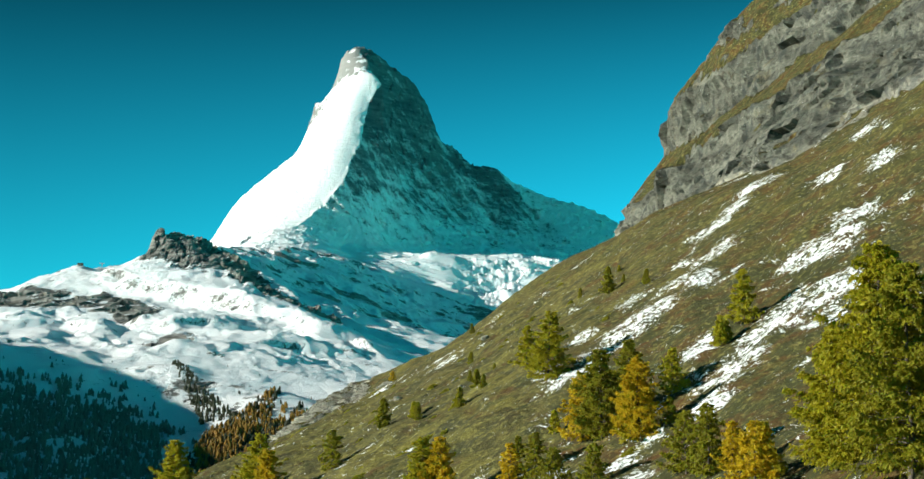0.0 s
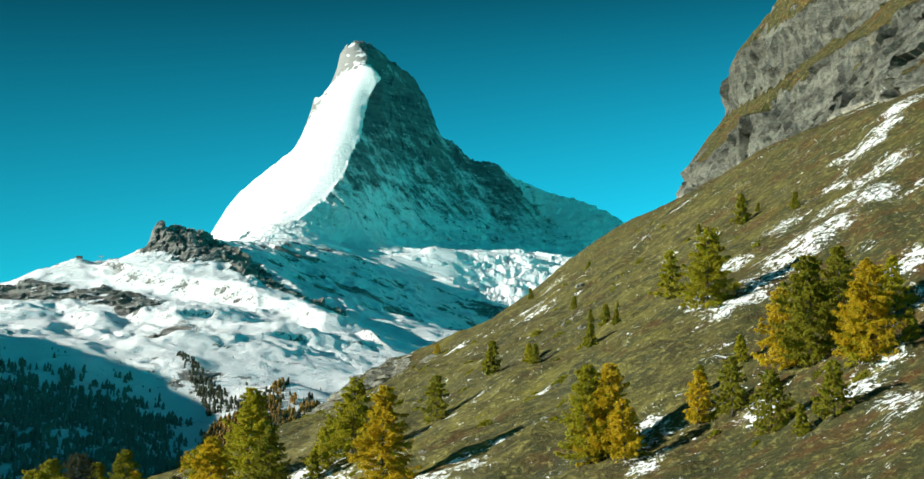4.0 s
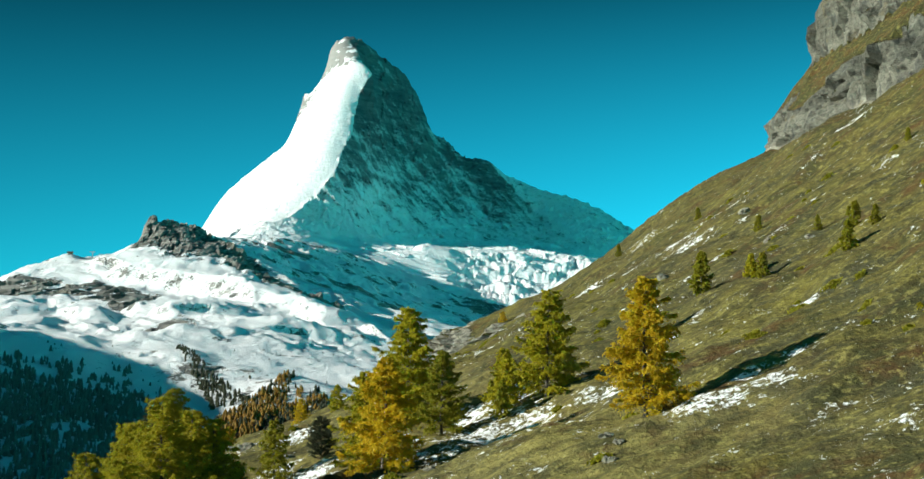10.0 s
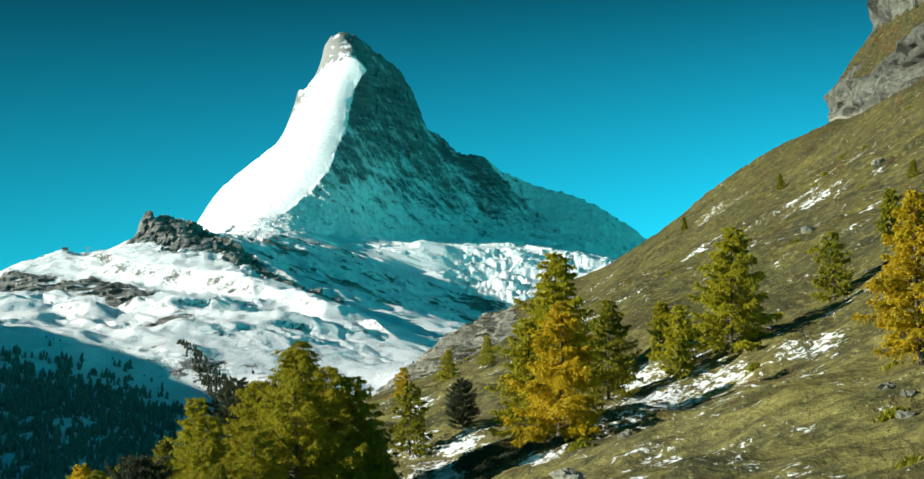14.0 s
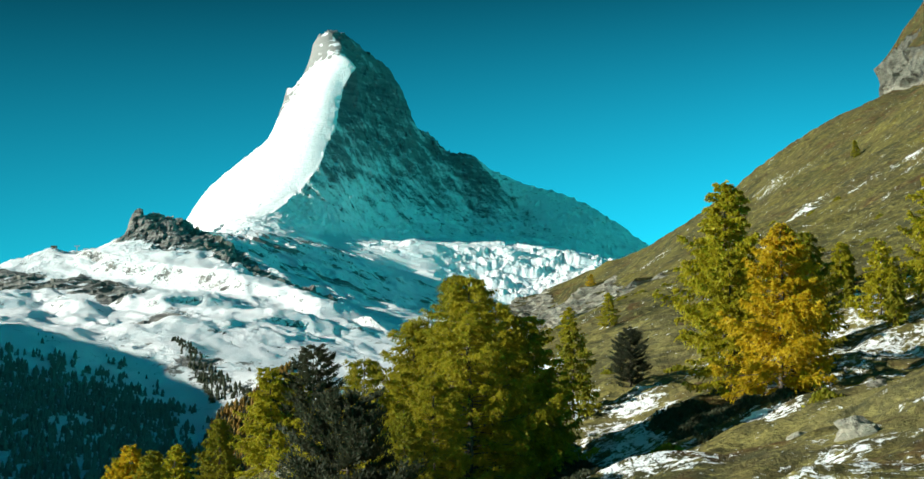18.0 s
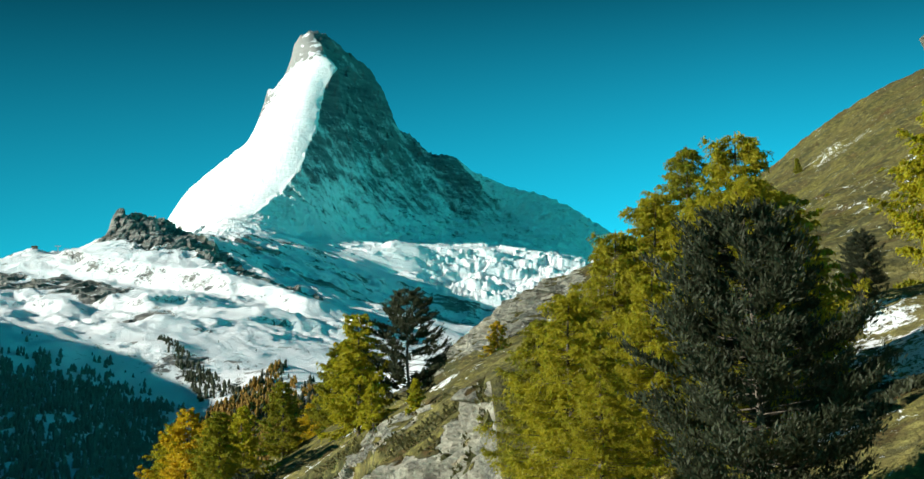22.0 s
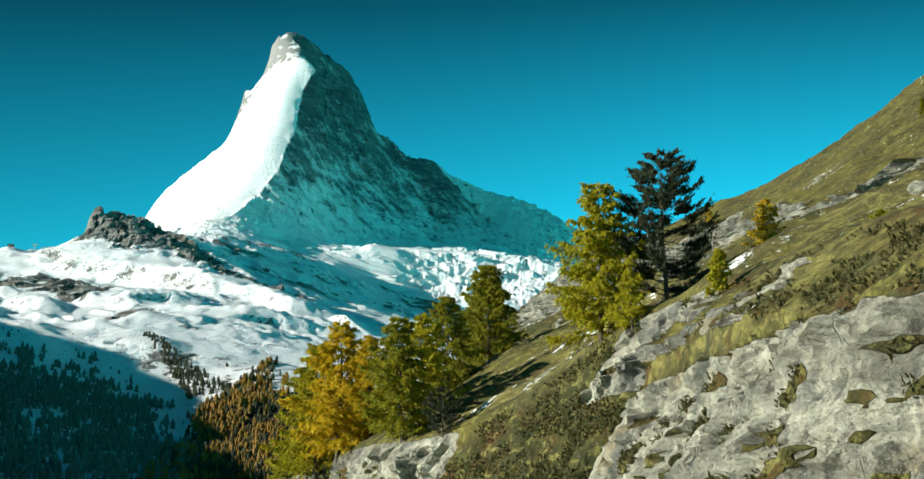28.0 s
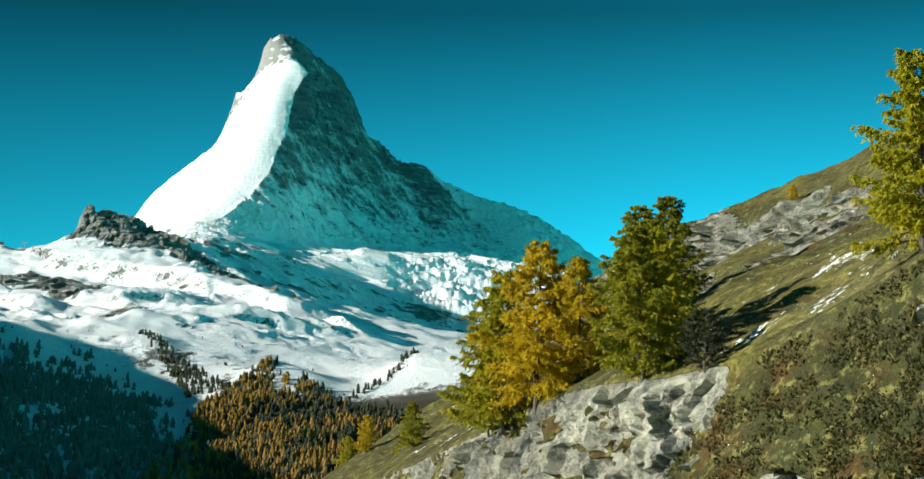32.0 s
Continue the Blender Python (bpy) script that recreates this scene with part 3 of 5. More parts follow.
def foot_rough(p):
    spur_off, _ = from_line(p, SPUR[4:])
    wide = np.interp(p[:, 0], (-545, -510, -440, -400, -300, -120), (36, 104, 88, 50, 30, 16))
    rocky = ramp(spur_off + 18 * fbm(p, 30, 4, 0.6), wide + 10, wide - 22) * ramp(p[:, 0], -556, -540)
    band = ramp(np.abs(p[:, 2] - np.interp(p[:, 0], (-700, -620, -560, -510, -450, -425), (366, 354, 350, 332, 304, 288)) - 9 * fbm(p, 40, 4)), 30, 16) * ramp(p[:, 0], -405, -430) * ramp(p[:, 1], 2250, 2320) * ramp(p[:, 1], 2800, 2740)
    band = band * ramp(fbm(p + 3, 45, 3), -0.8, -0.1)
    back = ramp(p[:, 1], 2750, 3050)
    flat = p * (1, 1, 0)
    slant = np.stack([flat[:, 0] * 0.9 + flat[:, 1] * 0.35, 0.5 * (flat[:, 1] * 0.9 - flat[:, 0] * 0.35), 0 * flat[:, 0]], -1)
    dunes = (crags(slant + 25 * fbm(flat, 200, 2)[:, None], 150, 5, 0.46) - 0.75) * 17 * ramp(p[:, 1], 1650, 1950) * (1 - 0.7 * rocky) * (1 - back)
    dunes = dunes + (facets(slant + 8 * fbm(flat, 40, 2)[:, None], 30) * 2.2 + facets(flat, 13) * 0.9) * ramp(fbm(flat + 33, 120, 3), -0.2, 0.4) * ramp(p[:, 1], 1600, 1750) * (1 - back)
    drop = 0
    for crest, tall, width in BANKS:
        away, hand = from_line(p, [(x, y, 0) for x, y in crest])
        ends = np.hypot(p[:, 0] - crest[-1][0], p[:, 1] - crest[-1][1])
        away = away + 7 * fbm(flat + tall, 45, 3)
        below = np.where(hand > 0, -away, away)
        drop = drop + tall * (ramp(below, -3.2 * width, 0) * ramp(below, width, 0) - 0.25 * ramp(below, 0, width) * ramp(below, 3 * width, width)) * ramp(ends, 0, 70)
    shelf = np.stack([p[:, 2] * 0.95 + p[:, 0] * 0.3, 0.3 * p[:, 1], 0.2 * p[:, 0]], -1)
    far = back * ((crags(p * (1, 0.45, 0) + 11, 90, 5, 0.5) - 0.85) * 15 + facets(shelf, 24) * 4)
    step = band * facets(p * (0.7, 0.7, 1), 16) * 7
    tooth = (facets(p * (1, 0.6, 0.55) + 5 * fbm(p, 14, 2)[:, None], 26) * 9 + facets(p * (1, 0.8, 0.8), 10) * 5) * rocky
    p = p + np.stack([0.35 * tooth, -0.3 * tooth - step, dunes + drop + far + fbm(flat, 30, 3) * 0.7 + 0.9 * tooth + 0.5 * step], -1)
    wooded = ramp(p[:, 1], 1600, 1500) * ramp(p[:, 0], -235, -200)
    thicket = ramp(fbm(p + 8, 60, 5, 0.6), 0.2, 0.8) * ramp(p[:, 1], 2250, 2000) + 0.7 * ramp(fbm(p + 80, 22, 3), 0.55, 0.9)
    copse = 0.9 * np.exp(-((p[:, 0] + 350) / 22) ** 2 - ((p[:, 1] - 2030) / 75) ** 2) + 0.3 * np.exp(-((p[:, 0] + 262) / 16) ** 2 - ((p[:, 1] - 1715) / 50) ** 2)
    streak = np.clip(fbm(shelf + 9, 34, 4, 0.6), 0, 1) * back * 0.55 + np.clip(fbm(shelf + 70, 13, 3, 0.6), 0, 1) * back * 0.25
    return p, {"bare": (0.40 + 0.30 * fbm(p + 2, 16, 4)) * rocky + (0.62 + 0.3 * fbm(p + 6, 14, 3)) * band + 0.26 * thicket + copse + streak + 0.9 * wooded, "wooded": wooded}


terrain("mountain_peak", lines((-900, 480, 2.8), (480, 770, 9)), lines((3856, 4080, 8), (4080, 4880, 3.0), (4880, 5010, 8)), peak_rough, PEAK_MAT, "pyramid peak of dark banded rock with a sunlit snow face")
terrain("mountain_foothill", lines((-1000, -760, 14), (-760, -90, 2.8), (-90, 430, 7)), lines((850, 1500, 12), (1500, 2320, 4.4), (2320, 2960, 3.2), (2960, 3915, 6)), foot_rough, FOOT_MAT, "snow-covered foothills with a rocky spur below the peak")



def shade_ridge():
    """The mountain on the sunny side of the valley, whose shadow lies on the lower woods."""
    lower = [(-640, 2010, 250), (-511, 1903, 208), (-466, 1880, 203), (-414, 1820, 186), (-336, 1745, 159), (-301, 1718, 146), (-270, 1674, 125), (-238, 1619, 108), (-213, 1503, 80), (-214, 1350, 54), (-207, 1150, 34), (-198, 900, 5)]
    crest = [tuple(np.array(q) + 560 * np.array(SUN_WAY)) for q in lower]
    line = np.array(along(crest, 12))
    line[:, 2] += fbm(line, 40, 4) * 2.5
    rows = []
    for k, (dx, dy, dz) in enumerate([(-520, -420, -520), (-180, -150, -180), (0, 0, 0), (90, 70, -160), (130, 90, -560)]):
        rows.append(line + np.array([dx, dy, dz]) + (fbm(line + 70 * k, 90, 3) * 14)[:, None] * (k != 2))
    v = np.concatenate(rows)
    v[:, 2] = np.maximum(v[:, 2], -140)
    me = mesh_of("mountain_ridge", v, grid_faces(len(line), len(rows)))
    layer(me, "bare", np.full(len(v), 0.05))
    layer(me, "wooded", np.zeros(len(v)))
    return thing("mountain_ridge", me, FOOT_MAT, "snowy mountain ridge on the sunny side of the valley", "mountain", "structure")


shade_ridge()


def valley_floor():
    n = 61
    x, y = [a.ravel() for a in np.meshgrid(np.linspace(-6000, 6000, n), np.linspace(-6000, 6500, n))]
    z = -140 + 14 * fbm(np.stack([x, y, 0 * x], -1), 900, 3)
    me = mesh_of("valley_ground", np.stack([x, y, z], -1), grid_faces(n, n))
    layer(me, "rock", 0 * x)
    layer(me, "snow", 0 * x)
    layer(me, "grey", 0 * x)
    layer(me, "heath", 0 * x)
    return thing("valley_ground", me, HILL_MAT, "dull autumn valley floor far below the slope", "ground", "structure")


def fir(rng, tiers, sides):
    """A ragged little conifer one metre tall, fuller below: verts, faces."""
    v, f = [], []
    for k in range(tiers):
        lo, hi = 0.04 + 0.86 * k / tiers, min(1.0, 0.04 + 0.88 * (k + 1.9) / tiers)
        r = 0.27 * (1 - 0.82 * k / tiers) ** 0.7
        n = len(v)
        w = rng.uniform(0, 6.28)
        for i in range(sides):
            a = w + i / sides * 6.283
            k2 = r * rng.uniform(0.6, 1.25)
            v.append((k2 * math.cos(a), k2 * math.sin(a), lo + rng.uniform(-0.05, 0.07)))
        v.append((rng.uniform(-0.02, 0.02), rng.uniform(-0.02, 0.02), hi))
        f += [(n + i, n + (i + 1) % sides, n + sides) for i in range(sides)]
    return np.array(v), np.array(f)


def woods(name, seed, count, box, keep, leaf, label, tall=(8, 16)):
    """A far wood as one mesh: ragged conifers strewn over the terrain."""
    rng = np.random.default_rng(seed)
    shapes = [fir(rng, 4, 6) for _ in range(6)]
    x, y = rng.uniform(box[0], box[1], count * 3), rng.uniform(box[2], box[3], count * 3)
    z = massif(x, y)
    p = np.stack([x, y, z], -1)
    chosen = np.flatnonzero(keep(p))[:count]
    pieces = []
    for i in chosen:
        v, f = shapes[rng.integers(6)]
        h = rng.uniform(*tall) * (0.6 + 0.4 * rng.uniform())
        pieces.append((v * (h * rng.uniform(0.9, 1.35), h * rng.uniform(0.9, 1.35), h) + p[i] + (0, 0, -0.08 * h), f))
    v, f = join(pieces)
    return thing(name, mesh_of(name, v, f, False), leaf, label, "forest", "stuff")


valley_floor()


def wood_line(p):
    """Metres in plan below the upper edge of the shaded forest."""
    return np.interp(p[:, 0], (-620, -443, -410, -373, -319, -274, -236, -205), (1655, 1653, 1662, 1673, 1662, 1601, 1475, 1380)) - p[:, 1]


def knoll(p):
    """Metres in plan below the crown line of the wooded knoll."""
    return np.interp(p[:, 0], (-226, -203, -179, -157, -128, -110, -60, 20), (1513, 1613, 1656, 1634, 1576, 1490, 1440, 1400)) - p[:, 1]


woods("dark_forest", 31, 5600, (-520, -200, 1080, 1760), lambda p: (wood_line(p) > -75) & (gnoise(p / 26) + 0.5 * gnoise(p / 9) + ramp(wood_line(p), -80, 110) * 1.5 > 0.88), FIR, "dense dark conifer forest in shade on the snowy valley flank", (5, 11))
woods("valley_larch_forest", 32, 3300, (-226, 20, 1000, 1660), lambda p: (knoll(p) > 0) & (gnoise(p / 30) + 0.4 * gnoise(p / 11) + ramp(knoll(p), 120, 20) * np.where(p[:, 0] < -178, 0.3, -0.8) > -0.2), RUST, "orange autumn larch forest in the lower valley", (6, 10.5))
woods("valley_conifer_forest", 33, 2300, (-226, 20, 1000, 1660), lambda p: (knoll(p) > -4) & (np.abs(p[:, 0] + 163 - 0.08 * (p[:, 1] - 1600)) > 7 * ramp(p[:, 1], 1540, 1600)) & (gnoise(p / 30) + 0.4 * gnoise(p / 11) < 0.1 + 1.2 * ramp(knoll(p), 60, 10)), PINE, "dark conifers among the valley larches", (5.5, 10))
woods("slope_conifers", 36, 130, (-115, -50, 1560, 1680), lambda p: np.abs((p[:, 1] - 1580) - (p[:, 0] + 107) * 2.0 + 6 * gnoise(p / 12)) < 9, PINE, "diagonal line of dark conifers on a snow slope", (5, 8.5))
woods("tree_line", 34, 420, (-320, -205, 1600, 1830), lambda p: np.abs((p[:, 0] + 300) + (p[:, 1] - 1812) * 0.36) < 4 + 0.06 * (1812 - p[:, 1]) + 3 * gnoise(p / 14), PINE, "line of dark conifers down a snowy gully", (5, 9))
woods("scattered_conifers", 35, 70, (-560, 60, 1640, 1850), lambda p: gnoise(p / 25) > 0.3, PINE, "scattered dark conifers on the snowfield", (3, 6))

# ---------------------------------------------------------------- the near slope
SLOPE = [(-49, 228, -8), (-30, 225, -4), (-20, 225, -1), (-26, 235, 0), (0, 211, 2.4), (-32, 273, 4), (-46, 258, -3.4), (-54, 267, -3.5), (-61, 254, -9), (-36, 268, 1), (-12, 242, 7.7),
         (7, 266, 23), (16, 269, 30), (25, 277, 36), (35, 286, 44), (45, 245, 38), (50, 309, 60), (87, 374, 107), (64, 460, 98), (86, 493, 137), (66, 474, 113)]
UPPER = [(0, 292, 25), (6, 343, 37.6), (8, 378, 46), (15, 382, 53), (29, 394, 63), (64, 507, 103), (61, 572, 113), (69, 593, 131), (26, 532, 77.6), (10, 518, 64), (-12, 474, 43), (-6, 563, 60),
         (-20, 610, 58), (-25, 581, 44), (-37, 600, 43), (-20, 650, 62), (-36, 660, 57), (-44, 418, 21), (-37, 415, 25), (-43, 428, 23), (-63, 566, 28)]
CLIFFTOP = [(-49, 306, 6.5), (-82, 300, -6), (-87, 320, -8), (-79, 286, -7), (-85, 337, -4), (-92, 344, -8.5), (-97, 344, -12.5), (-106, 357, -13), (-111, 371, -15), (-112, 430, -11), (-90, 421, 0),
            (-68, 235, -12), (-75, 222, -16)]
FOOT = [(0, 120, -18), (50, 120, 10), (110, 120, 50), (-60, 120, -42), (-130, 120, -75), (60, 0, -10), (-60, 0, -70), (170, 0, 60), (0, 0, -40), (150, 250, 118), (-150, 250, -60), (-170, 400, -55),
        (-170, 600, -60), (-121, 540, -8), (-104, 500, -5), (-110, 700, -40), (-260, 300, -110), (-260, 700, -110)]
CREST = [(-70, 640, 34.4), (-50, 720, 30.7), (-5, 680, 57.6), (20, 620, 79.3), (40, 680, 41.5), (80, 640, 69.4), (110, 600, 198), (110, 700, 158), (20, 800, 42), (100, 820, 90), (-60, 800, 11),
         (100, 540, 145), (105, 470, 154), (110, 420, 139), (115, 350, 120), (150, 480, 200), (180, 400, 190), (180, 600, 212), (100, 300, 95), (85, 560, 134), (75, 620, 150), (60, 600, 110), (45, 590, 102), (150, 700, 180)]
slope = Surface(SLOPE + UPPER + CLIFFTOP + FOOT + CREST, True)
EDGE = [(-70, 205), (-77, 225), (-78, 250), (-77.5, 285), (-76.5, 298), (-78.5, 315), (-81, 328), (-84.5, 336), (-90, 340.5), (-95.6, 344), (-102.2, 355), (-107.4, 371), (-114, 400), (-123, 440), (-128, 490)]


def edge_side(x, y):
    """Metres from the cliff's edge, positive on the uphill side."""
    best = np.full(np.shape(x), 1e9)
    side = np.ones(np.shape(x))
    for (ax, ay), (bx, by) in zip(EDGE, EDGE[1:]):
        dx, dy = bx - ax, by - ay
        s = np.clip(((x - ax) * dx + (y - ay) * dy) / (dx * dx + dy * dy), 0, 1)
        d = np.hypot(x - ax - s * dx, y - ay - s * dy)
        cross = dx * (y - ay) - dy * (x - ax)
        near = d < best
        best = np.where(near, d, best)
        side = np.where(near, np.where(cross > 0, -1.0, 1.0), side)
    return best * side


def turf_height(x, y):
    """The turf's own surface, running on past the cliff's edge."""
    x, y = np.asarray(x, float), np.asarray(y, float)
    p = np.stack([x.ravel(), y.ravel(), 0 * x.ravel()], -1)
    small = (fbm(p, 14, 5, 0.55) * 0.95 + (np.abs(fbm(p * (0.7, 1.3, 1) + 7, 5, 3)) - 0.3) * 0.5).reshape(x.shape)
    # the rocky outcrop stands above the bench at its foot
    outcrop = np.interp(y, (258.5, 262.5, 275, 288), (0, 5.2, 3.6, 0)) * ramp(x, -62, -70)
    return slope(x, y) + outcrop + small * (0.2 + ramp(edge_side(x, y), -1, 5))


def hill_height(x, y):
    z, e = turf_height(x, y), edge_side(x, y)
    return z - ramp(-e, -0.15, 1.6) * 30 * ramp(y, 205, 245) * ramp(y, 500, 440) - np.clip(-e - 4, 0, 60) * 0.5 * ramp(y, 190, 240)


# trees: kind, place in plan and height
BENCH = [("gold", -26.2, 235, 12), ("olive", -32, 273, 11.5), ("olive", -47, 284, 13.7), ("gold", -48.5, 256, 11.5), ("olive", -50.5, 262, 10), ("green", -43, 272, 9), ("thick", -55.6, 275, 4.6), ("green", -63, 262, 5.8),
         ("near_olive", -68.4, 250, 14.6), ("near_olive", -68.6, 260, 12.4), ("near_olive", -71.5, 254, 12.5), ("near_olive", -77, 256, 8.4), ("near_olive", -74.5, 247, 11.2), ("near_olive", -70.5, 243, 9), ("near_olive", -66.5, 256, 12), ("near_olive", -71, 256, 12), ("thick", -74.3, 219.5, 9.9), ("olive", -64.6, 257, 11), ("near_olive", -77, 243, 9.4), ("near_olive", -74, 240, 8.5), ("near_olive", -72, 235, 7.5), ("near_olive", -77.2, 246.2, 6), ("near_olive", -76.6, 236, 6.5), ("green", -20.8, 281, 7), ("olive", -36.2, 277, 6.2), ("olive", -36.1, 289, 4.3),
         ("green", -60.2, 272, 6.6)]
CLIFF_TREES = [("pine", -82.6, 340, 11.8), ("olive", -87.5, 340.5, 12.5), ("gold", -107.3, 366.5, 12.4), ("olive", -109.4, 371.0, 12.0), ("gold", -104.5, 364, 9.5), ("green", -89.7, 421, 13.5), ("green", -91.6, 398.5, 12), ("green", -97, 377, 9.5),
               ("green", -102, 353, 10.4), ("olive", -100, 358, 8.6), ("pine", -99, 348, 4), ("olive", -86, 335, 4.5), ("gold", -98.7, 487, 13), ("olive", -110.2, 373.5, 6), ("olive", -120, 545, 6), ("gold", -117, 530, 6.5),
               ("olive", -112, 480, 6), ("green", -114, 420, 5)]
LOWER_STAND = [("gold", 6, 214, 5.7), ("green", 9.1, 212, 6), ("green", 10.7, 200, 6.2), ("gold", 15.2, 216, 8.9), ("green", 17.4, 213, 11.8), ("green", 21.5, 218, 9.4), ("gold", 21, 204, 10), ("olive", 26.8, 217, 6.3),
               ("olive", 19.9, 204, 6.4), ("olive", 37.4, 229, 7.8), ("green", 25.1, 175, 7.9), ("gold", 26.5, 157, 7.8), ("olive", 12.7, 252, 10.5), ("olive", 10.1, 269, 7), ("green", 14.7, 192, 5.4)]
NEAR_STAND = [("olive", 35.1, 146, 19), ("green", 36.1, 139, 18), ("olive", 32.7, 151, 13), ("green", 23.4, 180, 7), ("gold", 26.2, 167, 5.2), ("olive", 28.3, 161, 6), ("olive", -4.8, 217, 10.3), ("gold", -2.8, 216, 10.2),
              ("gold", -1.7, 211, 6.4), ("gold", -24.1, 604, 4.2), ("gold", -73.6, 345, 4.1), ("gold", -61.6, 323, 4.4), ("olive", -56.3, 316, 3.9), ("olive", -51.7, 322, 3.6)]
YOUNG = [(-13, 289, 5.4), (-7.1, 283, 3.2), (33.8, 224, 4), (26.3, 306, 5.1), (31.2, 289, 2.9), (1.8, 332, 2.8), (-0.3, 271, 3.6), (2.5, 279, 3.6), (12.2, 225, 3.2), (12.5, 195, 3), (24.7, 203, 3.5), (3.4, 532, 3.6),
         (22.8, 329, 2.2), (34.9, 225, 3.2), (-7.8, 286, 3), (3.5, 274, 2.5), (1.6, 293, 2), (30.1, 326, 1.4), (29.2, 308, 1.7), (7.5, 222, 3.3), (-35.5, 290, 3.8), (-37.5, 281, 2.5), (16.2, 480, 3.6), (5.7, 295, 1.4),
         (-7.6, 289, 1.7), (-36.8, 271, 4.1), (-82.2, 323, 3.2)]

# where last week's snow still lies: plan place and size of each patch
DRIFTS_HIGH = [(44, 300, 5), (48, 305, 5), (54, 314, 5), (58, 319, 5), (53, 242, 3.5), (56, 248, 3.5), (59, 247, 3.5), (71, 295, 4), (61, 281, 4), (66, 264, 4), (49, 243, 5), (53, 239, 5), (41, 219, 5), (45, 221, 6),
               (48, 217, 6), (44, 209, 4), (19, 272, 3.5), (20, 255, 4), (18, 248, 4), (24, 259, 4), (28, 281, 4), (30, 260, 4), (34, 272, 4), (37, 264, 4)]
DRIFTS_MID = [(42, 279, 5), (32, 228, 4), (32, 211, 4.5), (34, 211, 4.5), (29, 201, 4), (37, 219, 4), (19, 199, 3.5), (22, 203, 3), (19, 187, 3), (27, 257, 4), (13, 260, 3), (14, 249, 4), (8, 383, 3), (25, 376, 3), (27, 372, 3),
              (-39, 279, 4), (-35, 281, 3.5), (0, 208, 3), (2, 221, 2.5), (11, 208, 3), (-16, 231, 2), (-20, 230, 2)]
DRIFTS_LOW = [(-39, 268, 5), (-36, 266, 5), (-34, 268, 4), (-28, 265, 2.5), (-26, 263, 2.5), (-23, 232, 3), (-60, 298, 3), (-57.8, 263.5, 5), (-58.5, 257, 4), (-47, 261, 3), (-37, 277, 3), (-59, 248, 4), (-60, 240, 3.5), (-56, 270, 3),
              (-59.8, 275, 3), (-57.5, 236, 2.5), (-56.6, 218, 4), (-50, 251, 2.5), (-54.5, 265, 2.5), (-80, 331, 2.5)]


